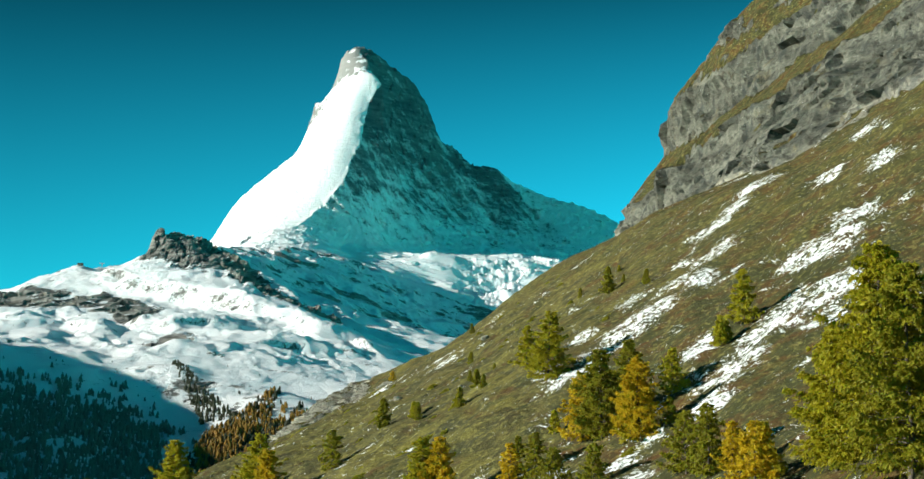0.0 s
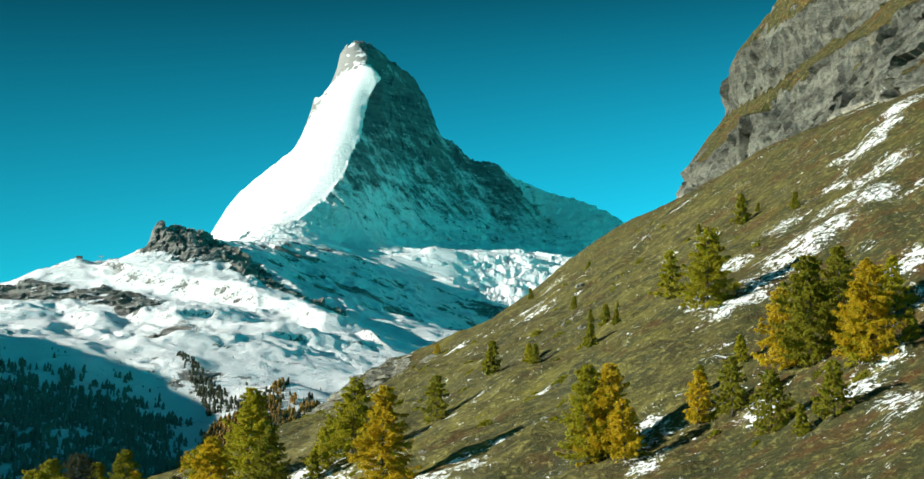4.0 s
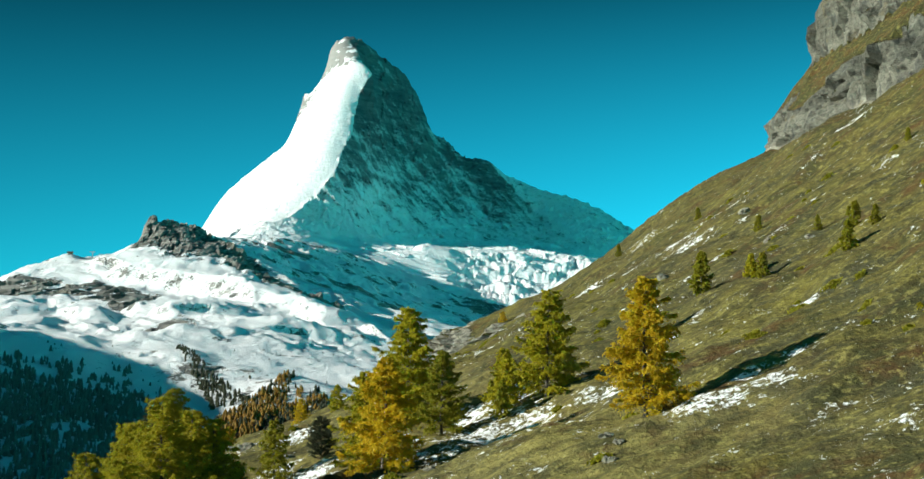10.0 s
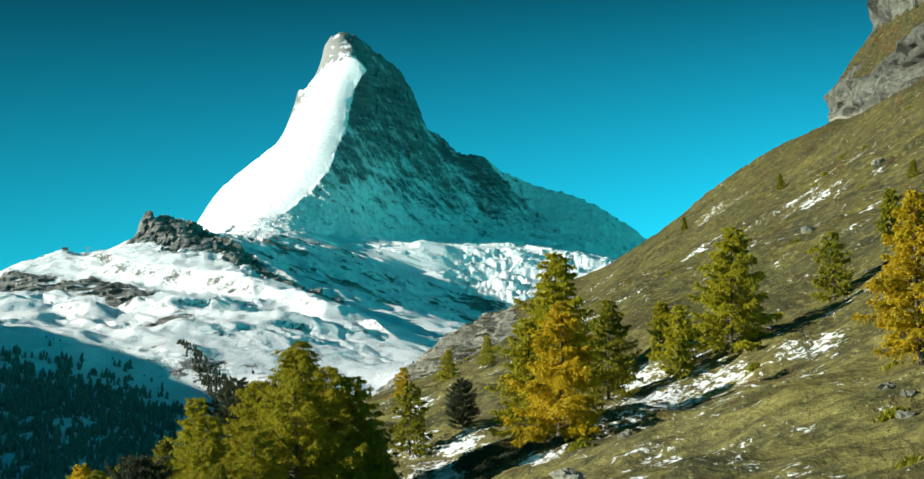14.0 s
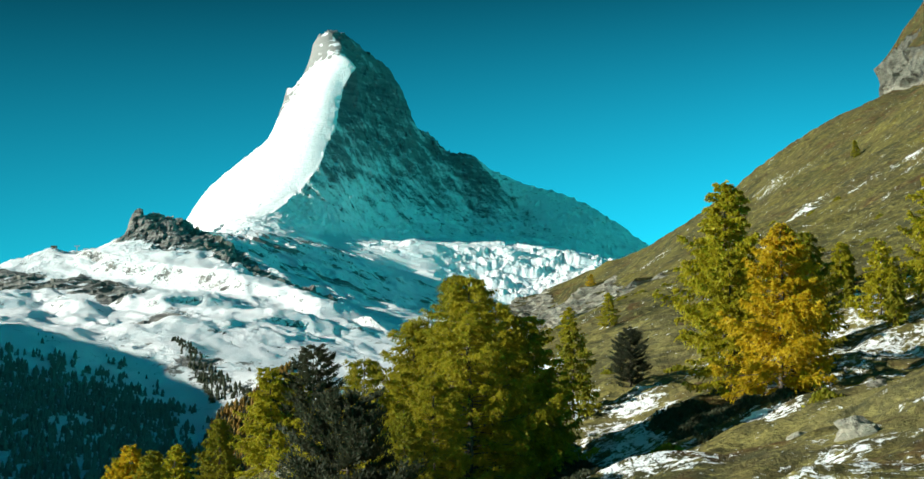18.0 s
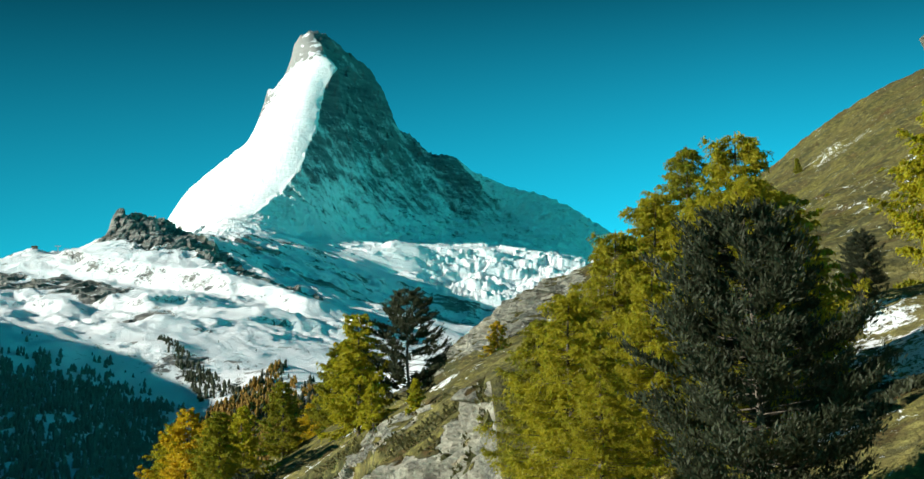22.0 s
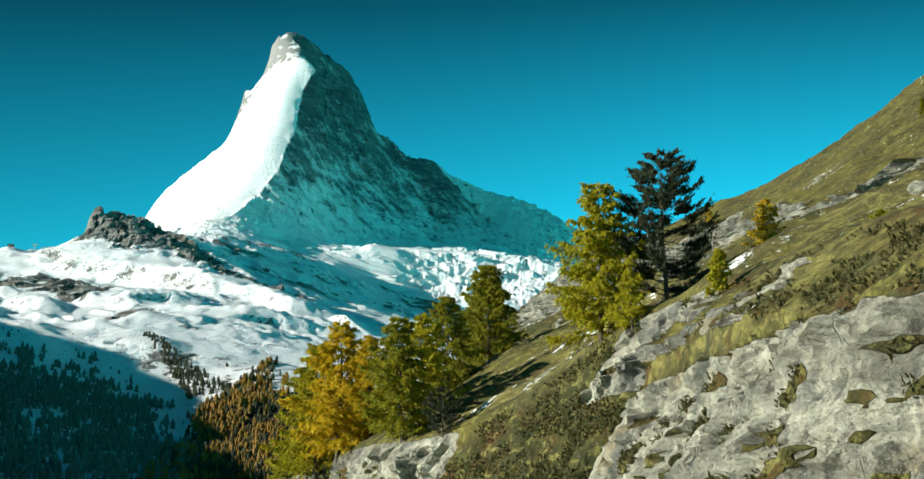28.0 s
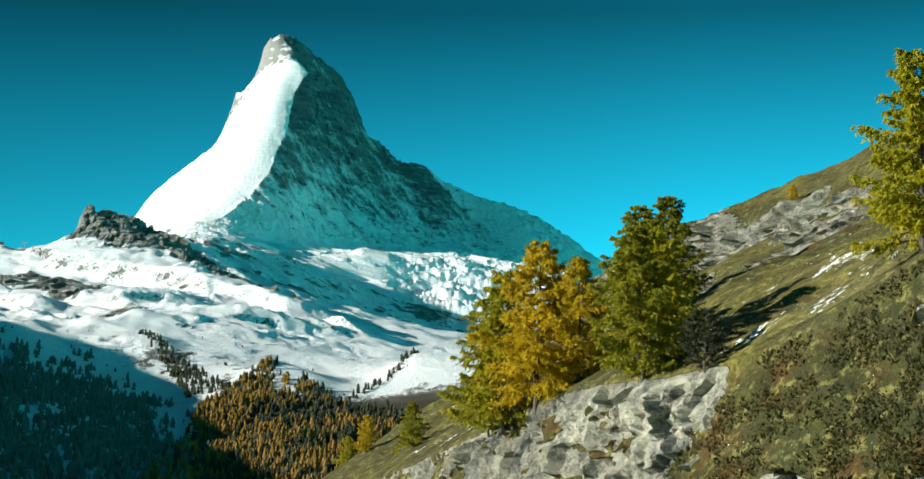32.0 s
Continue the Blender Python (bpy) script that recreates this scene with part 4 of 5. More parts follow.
def hill():
    xs = np.concatenate([np.arange(-260, -130, 6), np.arange(-130, -40, 0.8), np.arange(-40, 40, 1.2), np.arange(40, 112, 1.0), np.arange(112, 261, 4)])
    ys = np.concatenate([np.arange(-60, 190, 4), np.arange(190, 440, 0.9), np.arange(440, 690, 1.6), np.arange(690, 860, 6)])
    x, y = np.meshgrid(xs, ys)
    z = hill_height(x, y)
    p = np.stack([x.ravel(), y.ravel(), z.ravel()], -1)
    # two rock walls with a turf ledge between them run along the upper slope
    ledge_off, _ = from_line(p, [(-29, 600, 0), (-33, 540, 0), (-37, 497, 0), (-38, 426, 0), (-48, 400, 0)])
    nose = ramp(p[:, 1], 588, 600) * ramp(p[:, 0], -30, -36) * ramp(p[:, 0], -72, -58)
    over = p[:, 2] - (74 + 0.11 * (p[:, 1] - 330) + 0.65 * np.clip(p[:, 0] - 60, 0, 90)) + fbm(p + 8, 26, 4) * 3.0
    along_slope = ramp(p[:, 1], 275, 330)
    wall = np.maximum(ramp(over, -1.0, 1.0) * ramp(over, 16, 13), np.maximum(ramp(over, 25, 27) * ramp(over, 41, 37), 0.75 * ramp(over, 44, 50) * ramp(fbm(p + 17, 16, 3), -0.1, 0.25)))
    wall = wall * along_slope * ramp(fbm(p + 61, 13, 4), -0.75, -0.45)
    band = ramp(over, -1.0, 3.0) * along_slope
    spur = (ramp(x, -20, -36) * ramp(y, 395, 410) * ramp(np.abs(fbm(p, 22, 3).reshape(x.shape)), 0.45, 0.15)).ravel() * ramp(p[:, 0], -95, -80)
    spur = np.maximum(spur, np.maximum(ramp(ledge_off + 5 * fbm(p + 2, 16, 3), 9, 5), nose))
    terrace = np.interp(over, (-8, 0, 14, 26, 38, 52), (0, 7, -1, 6, -1, 0)) * along_slope
    cut_rock = (crags(p * (1, 1, 0.35) + 3, 16, 5, 0.55) - 0.9) * 2.4 + facets(p * (1, 1, 0.5), 8) * 2.2 + facets(p * (1, 1, 0.35), 3.5) * 0.9
    shove = terrace + cut_rock * (0.25 * band + 0.75 * wall) + ((crags(p, 7, 4) - 0.85) * 2.2 + facets(p, 5) * 2.2 + facets(p, 2.2) * 0.8) * spur
    front = (ramp(y, 257.5, 259.5) * ramp(y, 266, 263) * ramp(x, -63, -69)).ravel()
    p = p + np.stack([shove, 0.45 * shove, 0 * shove], -1)
    p[:, 1] += front * (facets(p, 3.0) * 1.0 + facets(p, 1.4) * 0.4)
    tussock = fbm(p * (0.6, 1, 1) + 21, 2.6, 3) * 0.16
    p[:, 2] += tussock * (1 - band)
    me = mesh_of("ground_slope", p, grid_faces(len(xs), len(ys)))
    n = np.zeros(len(p) * 3, np.float32)
    me.vertices.foreach_get("normal", n)
    nz = n.reshape(-1, 3)[:, 2]
    rock = np.maximum(np.maximum(np.maximum(wall * 0.85, band * ramp(nz, 0.55, 0.40)), ramp(nz, 0.50, 0.42)), spur * ramp(nz, 0.97, 0.84))
    rock = np.maximum(rock, front * ramp(fbm(p + 29, 5, 3), -0.5, -0.1))
    lie = np.zeros(len(p))
    for cx, cy, r in DRIFTS_HIGH + DRIFTS_MID + DRIFTS_LOW:
        lie = np.maximum(lie, 1 - np.hypot((p[:, 0] - cx) / r, (p[:, 1] - cy) / (1.7 * r)))
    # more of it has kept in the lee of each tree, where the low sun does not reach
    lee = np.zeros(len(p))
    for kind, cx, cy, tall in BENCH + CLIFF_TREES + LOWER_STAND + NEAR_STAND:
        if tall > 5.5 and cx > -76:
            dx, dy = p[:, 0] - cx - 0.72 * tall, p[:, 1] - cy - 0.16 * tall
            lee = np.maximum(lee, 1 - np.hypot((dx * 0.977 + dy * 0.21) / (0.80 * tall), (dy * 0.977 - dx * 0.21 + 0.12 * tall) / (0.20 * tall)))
    drift = fbm(p + 55, 26, 4) + 0.8 * fbm(p + 5, 6, 3)
    snow = np.maximum(ramp(drift, 0.2, 1.3) * 0.55, np.clip(lie * 0.75 + 0.10, 0, 0.52) + 0.16 * fbm(p + 9, 5, 3) * (lie > -0.15))
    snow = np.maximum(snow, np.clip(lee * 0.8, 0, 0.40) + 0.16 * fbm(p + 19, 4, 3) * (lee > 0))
    snow = np.where(p[:, 1] > 420, snow * 0.7, snow) * (1 - 0.8 * band)
    layer(me, "rock", rock)
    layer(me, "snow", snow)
    me.polygons.foreach_set("use_smooth", np.maximum(band, spur)[grid_faces(len(xs), len(ys))[:, 0]] < 0.3)
    # upper walls get their shade as darker stone, the spur less of it
    layer(me, "grey", np.maximum(band, 0.4 * spur))
    # low on the right, heath also carries tree shade in its colour
    layer(me, "heath", np.clip(0.85 * ramp(fbm(p + 44, 11, 4, 0.6), 0.0, 0.45) + 1.1 * np.maximum(ramp(p[:, 0], 2, 22) * ramp(p[:, 1], 290, 235), np.maximum(ramp(p[:, 1], 214, 200), np.maximum(0.9 * ramp(over, -14, 2) * along_slope, 0.6 * ramp(p[:, 0], 18, 45)))), 0, 1))
    layer(me, "dry", ramp(p[:, 0], -8 - 0.45 * np.clip(p[:, 1] - 262, 0, 90), -26 - 0.45 * np.clip(p[:, 1] - 262, 0, 90)) * ramp(p[:, 1], 380, 340) * ramp(fbm(p + 12, 15, 3), -0.5, 0.1))
    return thing("ground", me, HILL_MAT, "steep autumn turf slope with snow patches and rock bands", "ground", "structure")


hill()


HEATHY = []


def cliff(path, drop, label):
    """A rock wall below an edge of the turf, with ledges and a turf lip."""
    line = np.array(along([(x, y, 0.0) for x, y in path], 0.32))
    k = np.ones(31) / 31
    line[:, :2] = np.stack([np.convolve(np.pad(line[:, j], 15, "edge"), k, "valid") for j in (0, 1)], -1)
    ahead = np.gradient(line[:, :2], axis=0)
    ahead /= np.linalg.norm(ahead, axis=1)[:, None] + 1e-9
    out = np.c_[-ahead[:, 1], ahead[:, 0], 0 * ahead[:, 0]]
    wander = 0.9 + 0.9 * fbm(line, 9, 3)
    lip = np.array([-2.6, -2.0, -1.3, -0.7, -0.3, 0.0])
    down = np.concatenate([0 * lip, np.linspace(0.3, drop, int(drop / 0.32))])
    n, m = len(line), len(down)
    depth = np.repeat(down[:, None], n, 1)
    # below the edge lies a turfy shelf, then the wall; at either end the wall begins at the edge
    easy = ramp(line[:, 1], 281, 288) * ramp(line[:, 1], 330, 321)
    lean = 0.32 + 0.30 * ramp(line[:, 1], 330, 336) * ramp(line[:, 1], 350, 342)
    shelf_out = 1.40 * np.minimum(depth, 4.8) + 0.22 * np.clip(depth - 4.8, 0, 3.5) + 0.75 * np.clip(depth - 8.3, 0, 30)
    push = depth * lean[None] * (1 - easy[None]) + shelf_out * easy[None] + wander[None]
    push[:6] = lip[:, None] + (wander + 0 * lip[:, None]) * ramp(lip, -2.4, -0.2)[:, None]
    p = line[None] + out[None] * push[:, :, None]
    p[:, :, 2] = turf_height(p[:, :, 0], p[:, :, 1])
    p[6:, :, 2] = p[5, :, 2][None] - depth[6:]
    p[0, :, 2] -= 0.5
    p[1:6, :, 2] += np.array([-0.05, 0.08, 0.10, 0.06, -0.05])[:, None]
    p, o, depth = p.reshape(-1, 3), np.repeat(out[None], m, 0).reshape(-1, 3), depth.ravel()
    y, z = p[:, 1], p[:, 2]
    wave = fbm(p + 21, 7, 4)
    rough = fbm(p, 11, 3) * 1.0 + facets(p + 0.6 * fbm(p, 2, 2)[:, None], 3.8) * 0.85 + facets(p * (1, 1, 0.8) + 50, 1.6) * 0.75 + facets(p * (1, 1, 1.2) + 80, 0.75) * 0.34 + (crags(p + 4, 5, 3) - 0.85) * 0.7 + fbm(p, 0.9, 2) * 0.06
    # turf: the shelf's meadow, the grassy ramp across the wall, the heathy dome, and moss on ledges
    shelf = ramp(y, 283, 288) * ramp(y, 330, 322)
    meadow = shelf * ramp(depth + 0.9 * wave, 4.6, 3.8) * (1 - 0.9 * ramp(y, 301, 305) * ramp(depth + wave, 1.8, 2.4) * ramp(wave, -0.25, 0.05))
    line_z = np.interp(y, (262, 290, 300, 310, 330, 345), (-9.4, -10.0, -10.0, -9.9, -11.4, -12.8))
    grass_ramp = ramp(np.abs(z - line_z + 0.5 * wave), 1.15, 0.55) * ramp(y, 284, 292) * ramp(y, 342, 334)
    face_one = ramp(y, 320, 323) * ramp(y + 0.9 * wave, 337, 335) * ramp(z + 0.5 * wave, -11.4, -10.4)
    shrubs = ramp(y + wave, 327, 330) * ramp(y + 1.2 * wave, 346.5, 345) * ramp(z + 0.8 * wave, -20, -18.5) * (1 - face_one)
    moss = ramp(fbm(p * (0.8, 0.8, 1.7) + 13, 3.6, 5, 0.65), 0.34, 0.50)
    turf = np.maximum(np.maximum(meadow, grass_ramp) * (1 - face_one), np.maximum(shrubs, 0.9 * moss))
    fade = ramp(depth, 0.0, 1.4) * (1 - 0.85 * turf)
    p = p + o * (rough * fade)[:, None]
    me = mesh_of("cliff", p, grid_faces(n, m)[:, ::-1], False)
    nz = np.zeros(len(p) * 3, np.float32)
    me.vertices.foreach_get("normal", nz)
    flat = np.abs(nz.reshape(-1, 3)[:, 2])
    layer(me, "rock", np.clip(ramp(flat, 0.96, 0.82) * 1.1, 0, 1.1) * ramp(depth, 0.0, 0.5) * (1 - 1.1 * turf))
    layer(me, "snow", 0 * depth)
    layer(me, "grey", 0 * depth)
    layer(me, "dry", 0.9 * np.maximum(meadow, grass_ramp) * ramp(fbm(p + 9, 7, 3), -0.3, 0.2))
    layer(me, "heath", np.maximum(shrubs * ramp(depth, 0.3, 2.0), 0.9 * np.maximum(moss, shelf * ramp(fbm(p + 5, 6, 3), 0.0, 0.3))))
    HEATHY.append(p[(np.maximum(shrubs, np.maximum(0.7 * moss, 0.7 * meadow * ramp(fbm(p + 5, 6, 3), 0.0, 0.3))) > 0.55) & (depth > 0.4) & (depth < 16) & (y > 266) & (y < 350)])
    return thing("rock_cliff", me, HILL_MAT, label, "cliff", "structure")


cliff(EDGE[1:-1], 30, "pale fractured rock cliff with grassy ledges")


# ---------------------------------------------------------------- trees
def tube(points, radii, sides):
    """A tapered tube along points: verts, faces."""
    points = np.asarray(points, float)
    ahead = np.gradient(points, axis=0)
    ahead /= np.linalg.norm(ahead, axis=1)[:, None] + 1e-9
    a = np.cross(ahead, (0.3, 0.2, 0.93))
    a /= np.linalg.norm(a, axis=1)[:, None] + 1e-9
    b = np.cross(ahead, a)
    w = np.arange(sides) / sides * 2 * np.pi
    v = points[:, None] + np.asarray(radii)[:, None, None] * (np.cos(w)[None, :, None] * a[:, None] + np.sin(w)[None, :, None] * b[:, None])
    n, i = len(points), np.arange(sides)
    f = [np.stack([k * sides + i, k * sides + (i + 1) % sides, (k + 1) * sides + (i + 1) % sides, (k + 1) * sides + i], -1) for k in range(n - 1)]
    return v.reshape(-1, 3), np.concatenate(f)


def sprays(rng, at, way, size, wide):
    """A small pointed blade of needles at each place."""
    n = len(at)
    way = way + 0.5 * rng.normal(size=(n, 3))
    way /= np.linalg.norm(way, axis=1)[:, None]
    side = np.cross(way, rng.normal(size=(n, 3)))
    side /= np.linalg.norm(side, axis=1)[:, None] + 1e-9
    long = (size * rng.uniform(0.6, 1.4, n))[:, None]
    v = np.stack([at - way * long * 0.4, at + side * long * wide, at + way * long * 0.6, at - side * long * wide * 0.9], 1)
    return v.reshape(-1, 3), np.arange(4 * n).reshape(-1, 4)


def conifer(seed, height, width, detail, kind):
    """trunk, branches and crown of a larch or a pine, standing on the origin."""
    rng = np.random.default_rng(seed)
    larch = kind == "larch"
    hs = np.linspace(-0.03, 1, 10)
    bend = np.cumsum(rng.normal(0, 0.012, (10, 2)), 0) * height * 0.5
    spine = np.c_[bend - bend[1], hs * height]
    trunk = tube(spine, np.maximum(0.017 * height * (1.02 - hs) ** 0.85, 0.012), 8)
    limbs, at, way = [], [], []
    count = int((40 + height * 7.5) * detail if larch else (32 + height * 5.5) * detail)
    for k in range(count):
        u = 0.07 + 0.915 * ((k + rng.uniform(0, 0.8)) / count) ** 0.88
        if larch:
            reach = width * min(1.0, (1.03 - u) / 0.78) ** 0.64 * rng.choice((rng.uniform(0.45, 0.75), rng.uniform(0.75, 1.12))) * min(1, 0.65 + 2.0 * u)
            rise, sag = rng.uniform(-0.05, 0.30), rng.uniform(0.25, 0.5)
        else:
            reach = width * (math.sin(math.pi * min(0.99, 0.16 + 0.8 * u)) ** 0.8 + 0.10) * rng.uniform(0.45, 1.15)
            rise, sag = rng.uniform(-0.05, 0.35), 0.15
        reach = max(reach, 0.25)
        turn = k * 2.4 + rng.uniform(-0.6, 0.6)
        out = np.array([math.cos(turn), math.sin(turn), 0])
        across = np.array([-out[1], out[0], 0])
        s = np.linspace(0, 1, 6)
        root = np.array([np.interp(u, hs, spine[:, 0]), np.interp(u, hs, spine[:, 1]), u * height])
        line = root + out * (s * reach)[:, None] + np.c_[0 * s, 0 * s, reach * (rise * s - sag * s * s + 0.30 * s ** 4)] + np.cumsum(rng.normal(0, 0.02 * reach, (6, 3)), 0) * s[:, None]
        limbs.append(tube(line[::2] if detail < 0.9 else line, ((0.0045 * height * (1.1 - u)) * (1.15 - s))[::2 if detail < 0.9 else 1], 3))
        # side twigs along the limb, each set with sprays of needles
        twigs = int((5 + 8 * reach) * min(detail, 1.3) * (1 if larch else 1.5))
        t = rng.uniform(0.10 if larch else 0.38, 1.0, twigs) ** 0.8
        hand = rng.choice((-1.0, 1.0), twigs) * rng.uniform(0.3, 1.1, twigs)
        length = ((0.30 * reach * (1.1 - t) + 0.26) if larch else (0.16 * reach + 0.22)) * rng.uniform(0.6, 1.3, twigs)
        aim = out * 0.65 + across * hand[:, None] + np.c_[np.zeros((twigs, 2)), rng.normal(-0.35 if larch else 0.35, 0.25, twigs)]
        aim /= np.linalg.norm(aim, axis=1)[:, None]
        foot = np.stack([np.interp(t, s, line[:, j]) for j in range(3)], -1)
        per = 8 if detail > 2 else 15 if detail > 1.1 else (13 if larch else 10) if detail > 0.9 else 7
        q = np.tile(np.linspace(0.1, 1.0, per), twigs) + rng.uniform(-0.08, 0.08, per * twigs)
        aim, foot, length = [np.repeat(a, per, 0) for a in (aim, foot, length)]
        spot = foot + aim * (q * length)[:, None] + rng.normal(0, 0.05, (len(q), 3))
        spot[:, 2] -= 0.25 * (q * length) ** 2 if larch else 0
        at.append(spot)
        way.append(aim * 0.7 + np.array([0, 0, -0.35 if larch else 0.7]))
    at, way = np.concatenate(at), np.concatenate(way)
    return trunk, join(limbs), sprays(rng, at, way, (0.25 if detail > 1.1 else 0.29) / min(detail, 1.2) ** 1.2, (0.12 if detail > 1.1 else 0.17) if larch else 0.15)


def tree(name, seed, height, width, detail, kind, leaf, label):
    trunk, limbs, crown = conifer(seed, height, width, detail, kind)
    top = tagged(new(name), label, "tree", {"larch_tree": "larches on the slope", "pine_tree": "stone pines among the larches"}.get(name, "young larches on the open slope"))
    for part_name, (v, f), mat in (("trunk", trunk, BARK), ("branchwork", limbs, BARK), ("crown", crown, leaf)):
        me = mesh_of(part_name, v, f, part_name != "crown")
        me.materials.append(mat)
        ob = new(part_name, me)
        ob.parent = top
        if part_name != "trunk":
            tagged(ob, "", "", "", "stuff")
    return top


GOLDEN, TURNING, OLIVE_LABEL, DARK = ("golden-orange autumn larch tree on the turf slope", "yellow-green larch tree turning to autumn colour",
                                      "olive-green larch tree with drooping boughs", "dark green stone pine with layered clumps of needles")
MODELS = {}
for seed, (kind, leaf, words, wide) in enumerate([("gold", GOLD, GOLDEN, 5.2), ("olive", OLIVE, TURNING, 5.1), ("green", GREEN, OLIVE_LABEL, 5.3), ("pine", PINE, DARK, 4.2)]):
    name, habit = ("pine_tree", "pine") if kind == "pine" else ("larch_tree", "larch")
    MODELS[kind] = [(tree(name, 11 + 4 * seed, 13, wide, 1.0, habit, leaf, words), 13), (tree(name, 12 + 4 * seed, 13, wide * 0.88, 1.0, habit, leaf, words), 13)]
    MODELS["low_" + kind] = [(tree(name, 13 + 4 * seed, 9, wide * 0.72, 0.72, habit, leaf, words), 9), (tree(name, 14 + 4 * seed, 9, wide * 0.62, 0.72, habit, leaf, words), 9)]
MODELS["near_olive"] = [(tree("larch_tree", 95, 13, 5.2, 1.25, "larch", MOSS, "tall yellow-green larch in a dense stand"), 13), (tree("larch_tree", 96, 13, 4.7, 1.25, "larch", GREEN, "tall olive-green larch in a dense stand"), 13)]
MODELS["thick"] = [(tree("pine_tree", 91, 10, 2.9, 2.2, "pine", PINE, "dense dark stone pine growing beside larches"), 10)] * 2
MODELS["young"] = [(tree("young_larch", 59, 5, 1.6, 0.7, "larch", OLIVE, "small yellow-green larch on the open slope"), 5),
                   (tree("young_larch", 60, 5, 1.4, 0.7, "larch", GREEN, "small olive-green larch on the open slope"), 5)]
scale_of = {}
rng_place = random.Random(5)


def plant(kind, x, y, height):
    choice, tall = MODELS["low_" + kind if height < 9 and kind in ("gold", "olive", "green", "pine") else kind][rng_place.randrange(2)]
    k = height / tall
    z = float(hill_height(np.array([x]), np.array([y]))[0]) - 0.25
    if -3 < edge_side(np.array([x]), np.array([y]))[0] < 1.5:
        z = float(turf_height(np.array([x]), np.array([y]))[0]) - 0.4
    first = choice.name not in scale_of
    grow = k if first else k / scale_of[choice.name]
    m = Matrix.Translation((x, y, z)) @ Matrix.Rotation(rng_place.uniform(0, 6.28), 4, "Z") @ Matrix.Diagonal((grow, grow, grow, 1))
    if first:
        scale_of[choice.name] = k
        choice.matrix_basis = m
        return choice
    return copy_thing(choice, m)


for entry in BENCH + CLIFF_TREES + LOWER_STAND + NEAR_STAND + [("young", *row) for row in YOUNG]:
    plant(*entry)
# models that found no place on the slope go
for choice in {entry[0] for pair in MODELS.values() for entry in pair}:
    if choice.name not in scale_of:
        for piece in list(choice.children) + [choice]:
            bpy.data.objects.remove(piece)


# ---------------------------------------------------------------- scrub, stones and the far huts
def scrub(name, seed, spots, leaf, label):
    """Low mounds of juniper: many short upright sprays over each spot."""
    rng = np.random.default_rng(seed)
    at, way = [], []
    for x, y, r in spots:
        n = int(420 * r)
        d = rng.normal(0, 0.45, (n, 2)) * r
        q = np.c_[x + d[:, 0], y + d[:, 1]]
        q = q[edge_side(q[:, 0], q[:, 1]) > 0.4]
        lift = 0.42 * r ** 0.5 * np.exp(-((q - (x, y)) ** 2).sum(1) / (0.5 * r * r)) * rng.uniform(0.1, 1.0, len(q))
        at.append(np.c_[q, hill_height(q[:, 0], q[:, 1]) + lift])
        way.append(np.c_[(q - (x, y)) * 0.4 / r, np.full(len(q), 0.8)])
    v, f = sprays(rng, np.concatenate(at), np.concatenate(way), 0.34, 0.3)
    return thing(name, mesh_of(name, v, f, False), leaf, label, "shrubs", "stuff")


spots_rng = np.random.default_rng(77)
hollow = [(x + spots_rng.normal(0, 1.3), y + spots_rng.normal(0, 3.2), spots_rng.uniform(0.6, 1.4)) for x, y, n in ((-53.2, 256, 26), (-62, 253, 16), (-64, 240, 10)) for _ in range(n)]
scrub("juniper_scrub", 71, hollow, PINE, "dark low juniper scrub in a shaded hollow")
strewn = [(spots_rng.uniform(-75, 25), spots_rng.uniform(195, 400), spots_rng.uniform(0.3, 0.9)) for _ in range(260)]
scrub("heath_scrub", 72, [q for q in strewn if fbm(np.array([[q[0], q[1], 0.0]]), 30, 2)[0] > 0.05], GREEN, "low olive heath tufts strewn over the turf")


# the same scrub clings to the turf ledges of the cliff
ledge_rng = np.random.default_rng(73)
ledge = np.concatenate(HEATHY)
ledge = ledge[fbm(ledge + 3, 3.0, 3) > -0.15]
ledge = ledge[ledge_rng.integers(0, len(ledge), 16000)] + ledge_rng.normal(0, 0.16, (16000, 3)) + (0, 0, 0.06)
HEATH = leaf_material("heath_leaves", (0.030, 0.032, 0.012), (0.115, 0.100, 0.032), (0.060, 0.060, 0.020))
v, f = sprays(ledge_rng, ledge, np.tile((-0.45, -0.25, 0.75), (len(ledge), 1)), 0.30, 0.24)
thing("ledge_scrub", mesh_of("ledge_scrub", v, f, False), HEATH, "dark olive heath scrub clinging to the cliff's turf ledges", "shrubs", "stuff")


def boulder(seed, x, y, size):
    bm = bmesh.new()
    bmesh.ops.create_icosphere(bm, subdivisions=3, radius=size)
    v = np.array([q.co for q in bm.verts])
    v = v * (1.2, 0.9, 0.65) * (1 + 0.35 * facets(v + 31 * seed, 0.8 * size))[:, None]
    v += (x, y, float(hill_height(np.array([x]), np.array([y]))[0]) + 0.1 * size)
    for q, co in zip(bm.verts, v):
        q.co = co
    me = bpy.data.meshes.new("boulder")
    bm.to_mesh(me)
    bm.free()
    layer(me, "rock", np.ones(len(v)))
    layer(me, "snow", np.zeros(len(v)))
    layer(me, "grey", np.full(len(v), 0.3))
    return thing("boulder", me, HILL_MAT, "pale grey weathered boulder lying on the turf", "boulder")


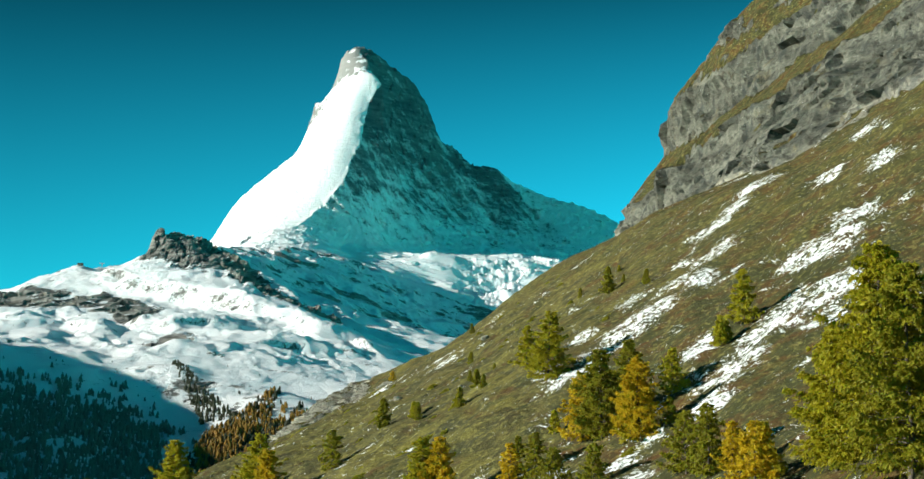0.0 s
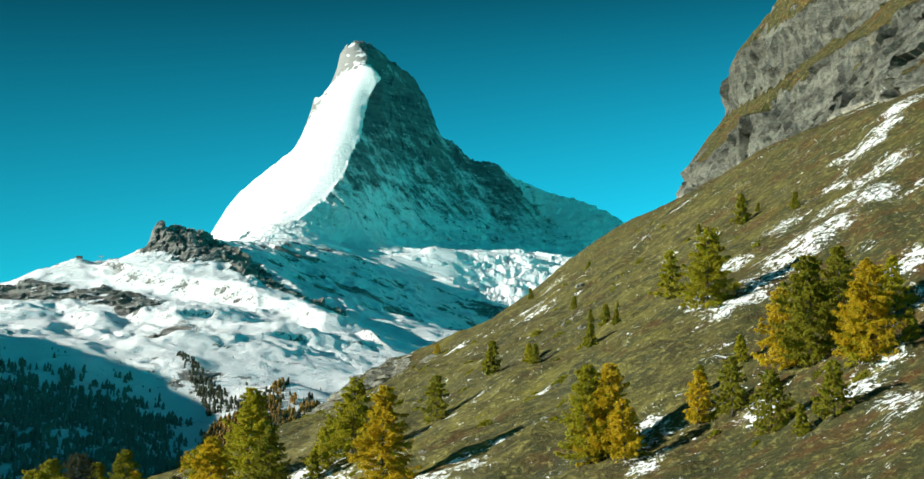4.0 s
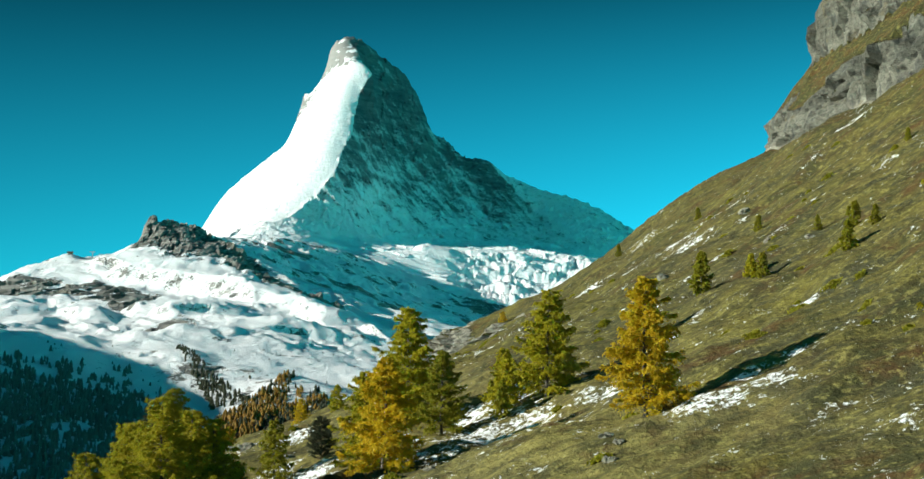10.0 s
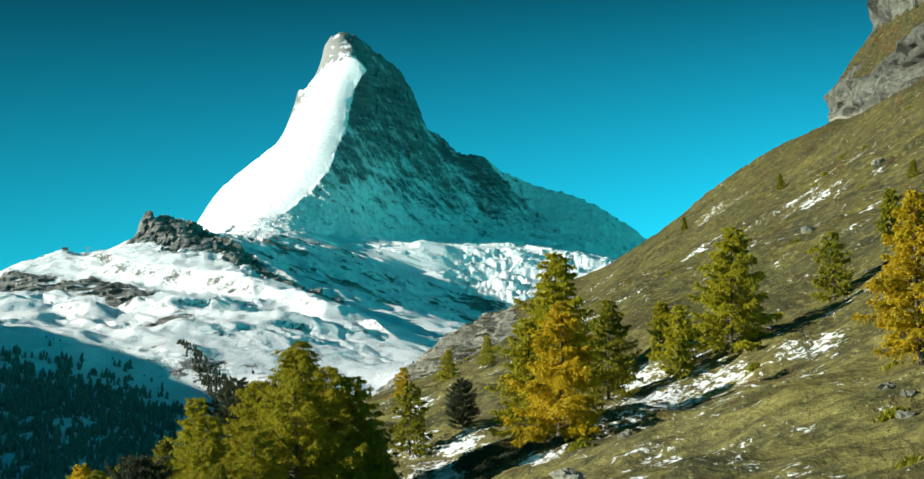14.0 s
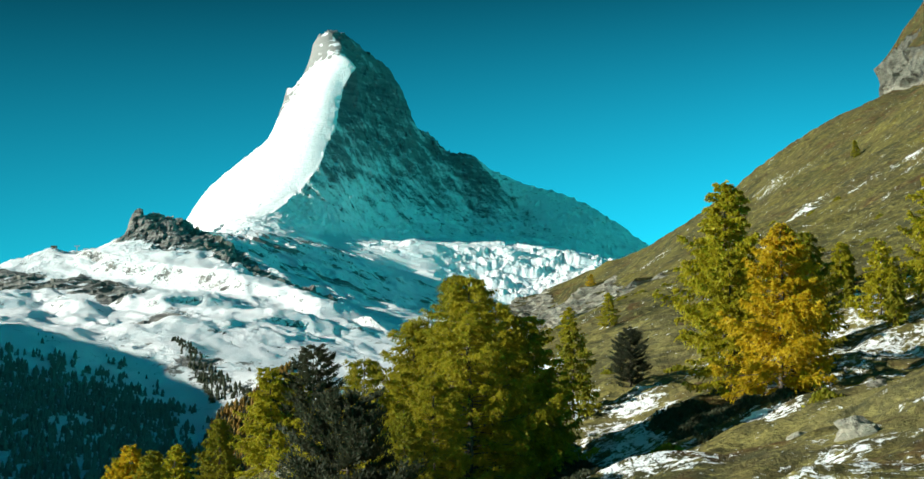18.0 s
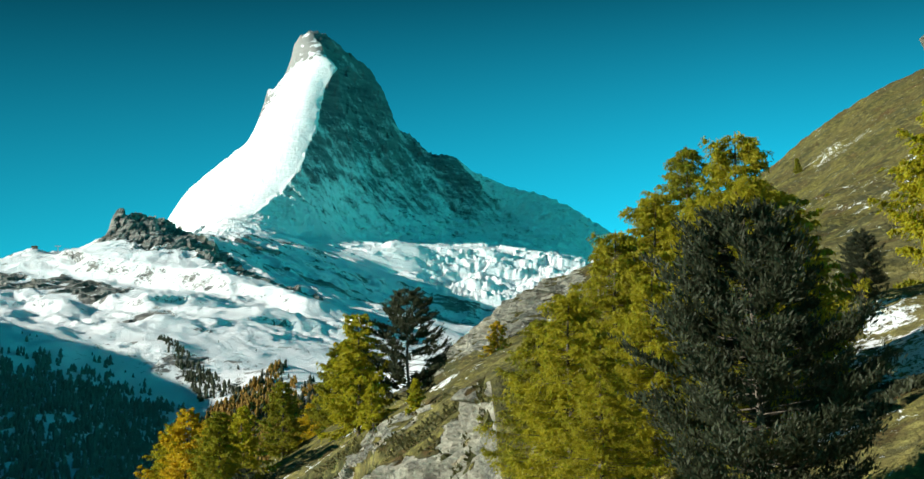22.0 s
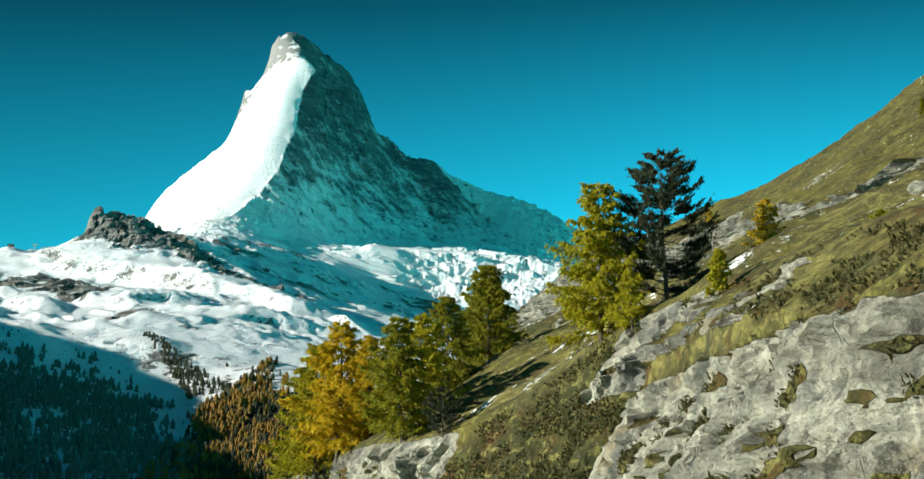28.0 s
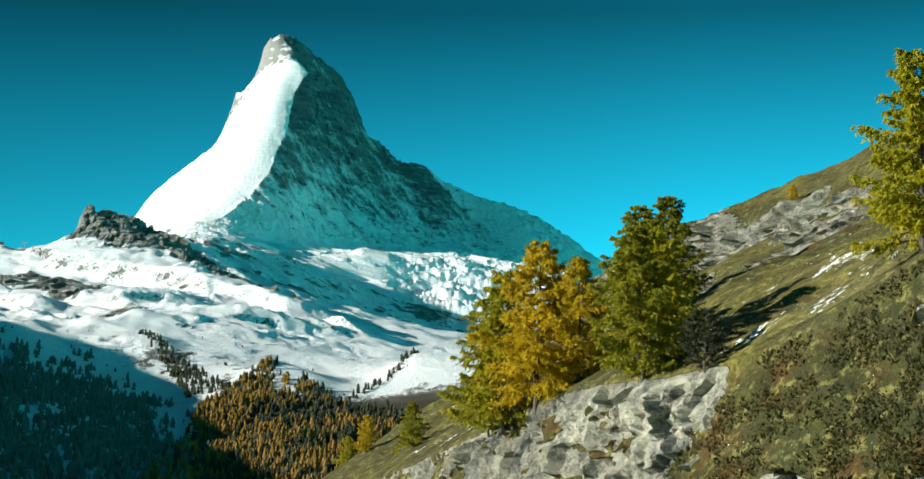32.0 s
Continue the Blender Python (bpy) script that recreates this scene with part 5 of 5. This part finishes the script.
for seed, (x, y, size) in enumerate([(-0.8, 310, 0.7), (0.2, 291, 0.6), (-49.5, 233, 1.1), (-29.9, 229.5, 0.5), (-29.2, 227.6, 0.4), (-30.2, 224.7, 0.5), (-44, 250, 0.5), (-51.5, 238, 0.6), (-22, 247, 0.4), (14, 262, 0.6), (-60, 285, 0.8),
                                     (-66, 300, 0.9), (-70, 318, 0.8), (-12, 330, 0.7), (5, 360, 0.9), (-64, 243, 0.6)]):
    boulder(seed, x, y, size)


def box(x0, x1, y0, y1, z0, z1):
    v = np.array([(x, y, z) for z in (z0, z1) for y in (y0, y1) for x in (x0, x1)], float)
    return v, np.array([(0, 2, 3, 1), (4, 5, 7, 6), (0, 1, 5, 4), (2, 6, 7, 3), (0, 4, 6, 2), (1, 3, 7, 5)])


def piece(name, shape, material, parent):
    me = mesh_of(name, *shape, False)
    me.materials.append(material)
    ob = new(name, me)
    ob.parent = parent
    return ob


def plain(name, a, b, rough=0.7):
    s = Shader(name)
    return s.finish(s.mix(s.noise(0.6, 4), a, b), rough)


TIMBER, STEEL = plain("weathered_timber", (0.05, 0.04, 0.03), (0.13, 0.10, 0.07)), plain("grey_steel", (0.25, 0.26, 0.27), (0.42, 0.43, 0.44), 0.5)
far_ground = bpy.data.objects["mountain_foothill"].data
spread = np.zeros(len(far_ground.vertices) * 3, np.float32)
far_ground.vertices.foreach_get("co", spread)
spread = spread.reshape(-1, 3)


def on_far_ground(x, y):
    return Vector((x, y, float(spread[np.argmin(np.hypot(spread[:, 0] - x, spread[:, 1] - y)), 2])))


hut = tagged(new("mountain_hut"), "small dark timber hut on the snowy spur crest", "hut")
hut.location, hut.scale = on_far_ground(-642, 2868), (0.55, 0.55, 0.45)
piece("body", box(-8, 8, -5, 5, -3, 5.5), TIMBER, hut)
roof = (np.array([(-9, -6, 5.2), (9, -6, 5.2), (9, 6, 5.2), (-9, 6, 5.2), (-9, 0, 8.2), (9, 0, 8.2)], float), np.array([(0, 1, 5, 4), (2, 3, 4, 5), (0, 3, 2, 1)]))
piece("roof", roof, TIMBER, hut)
for x, y in ((-608, 2880), (-592, 2872), (-580, 2868)):
    mast = tagged(new("ski_lift_mast"), "thin grey steel ski-lift mast on the snowy spur", "mast", "ski-lift masts")
    mast.location = on_far_ground(x, y)
    piece("pole", box(-0.6, 0.6, -0.6, 0.6, -3, 13), STEEL, mast)
    piece("crossarm", box(-4.5, 4.5, -0.5, 0.5, 12, 13.2), STEEL, mast)
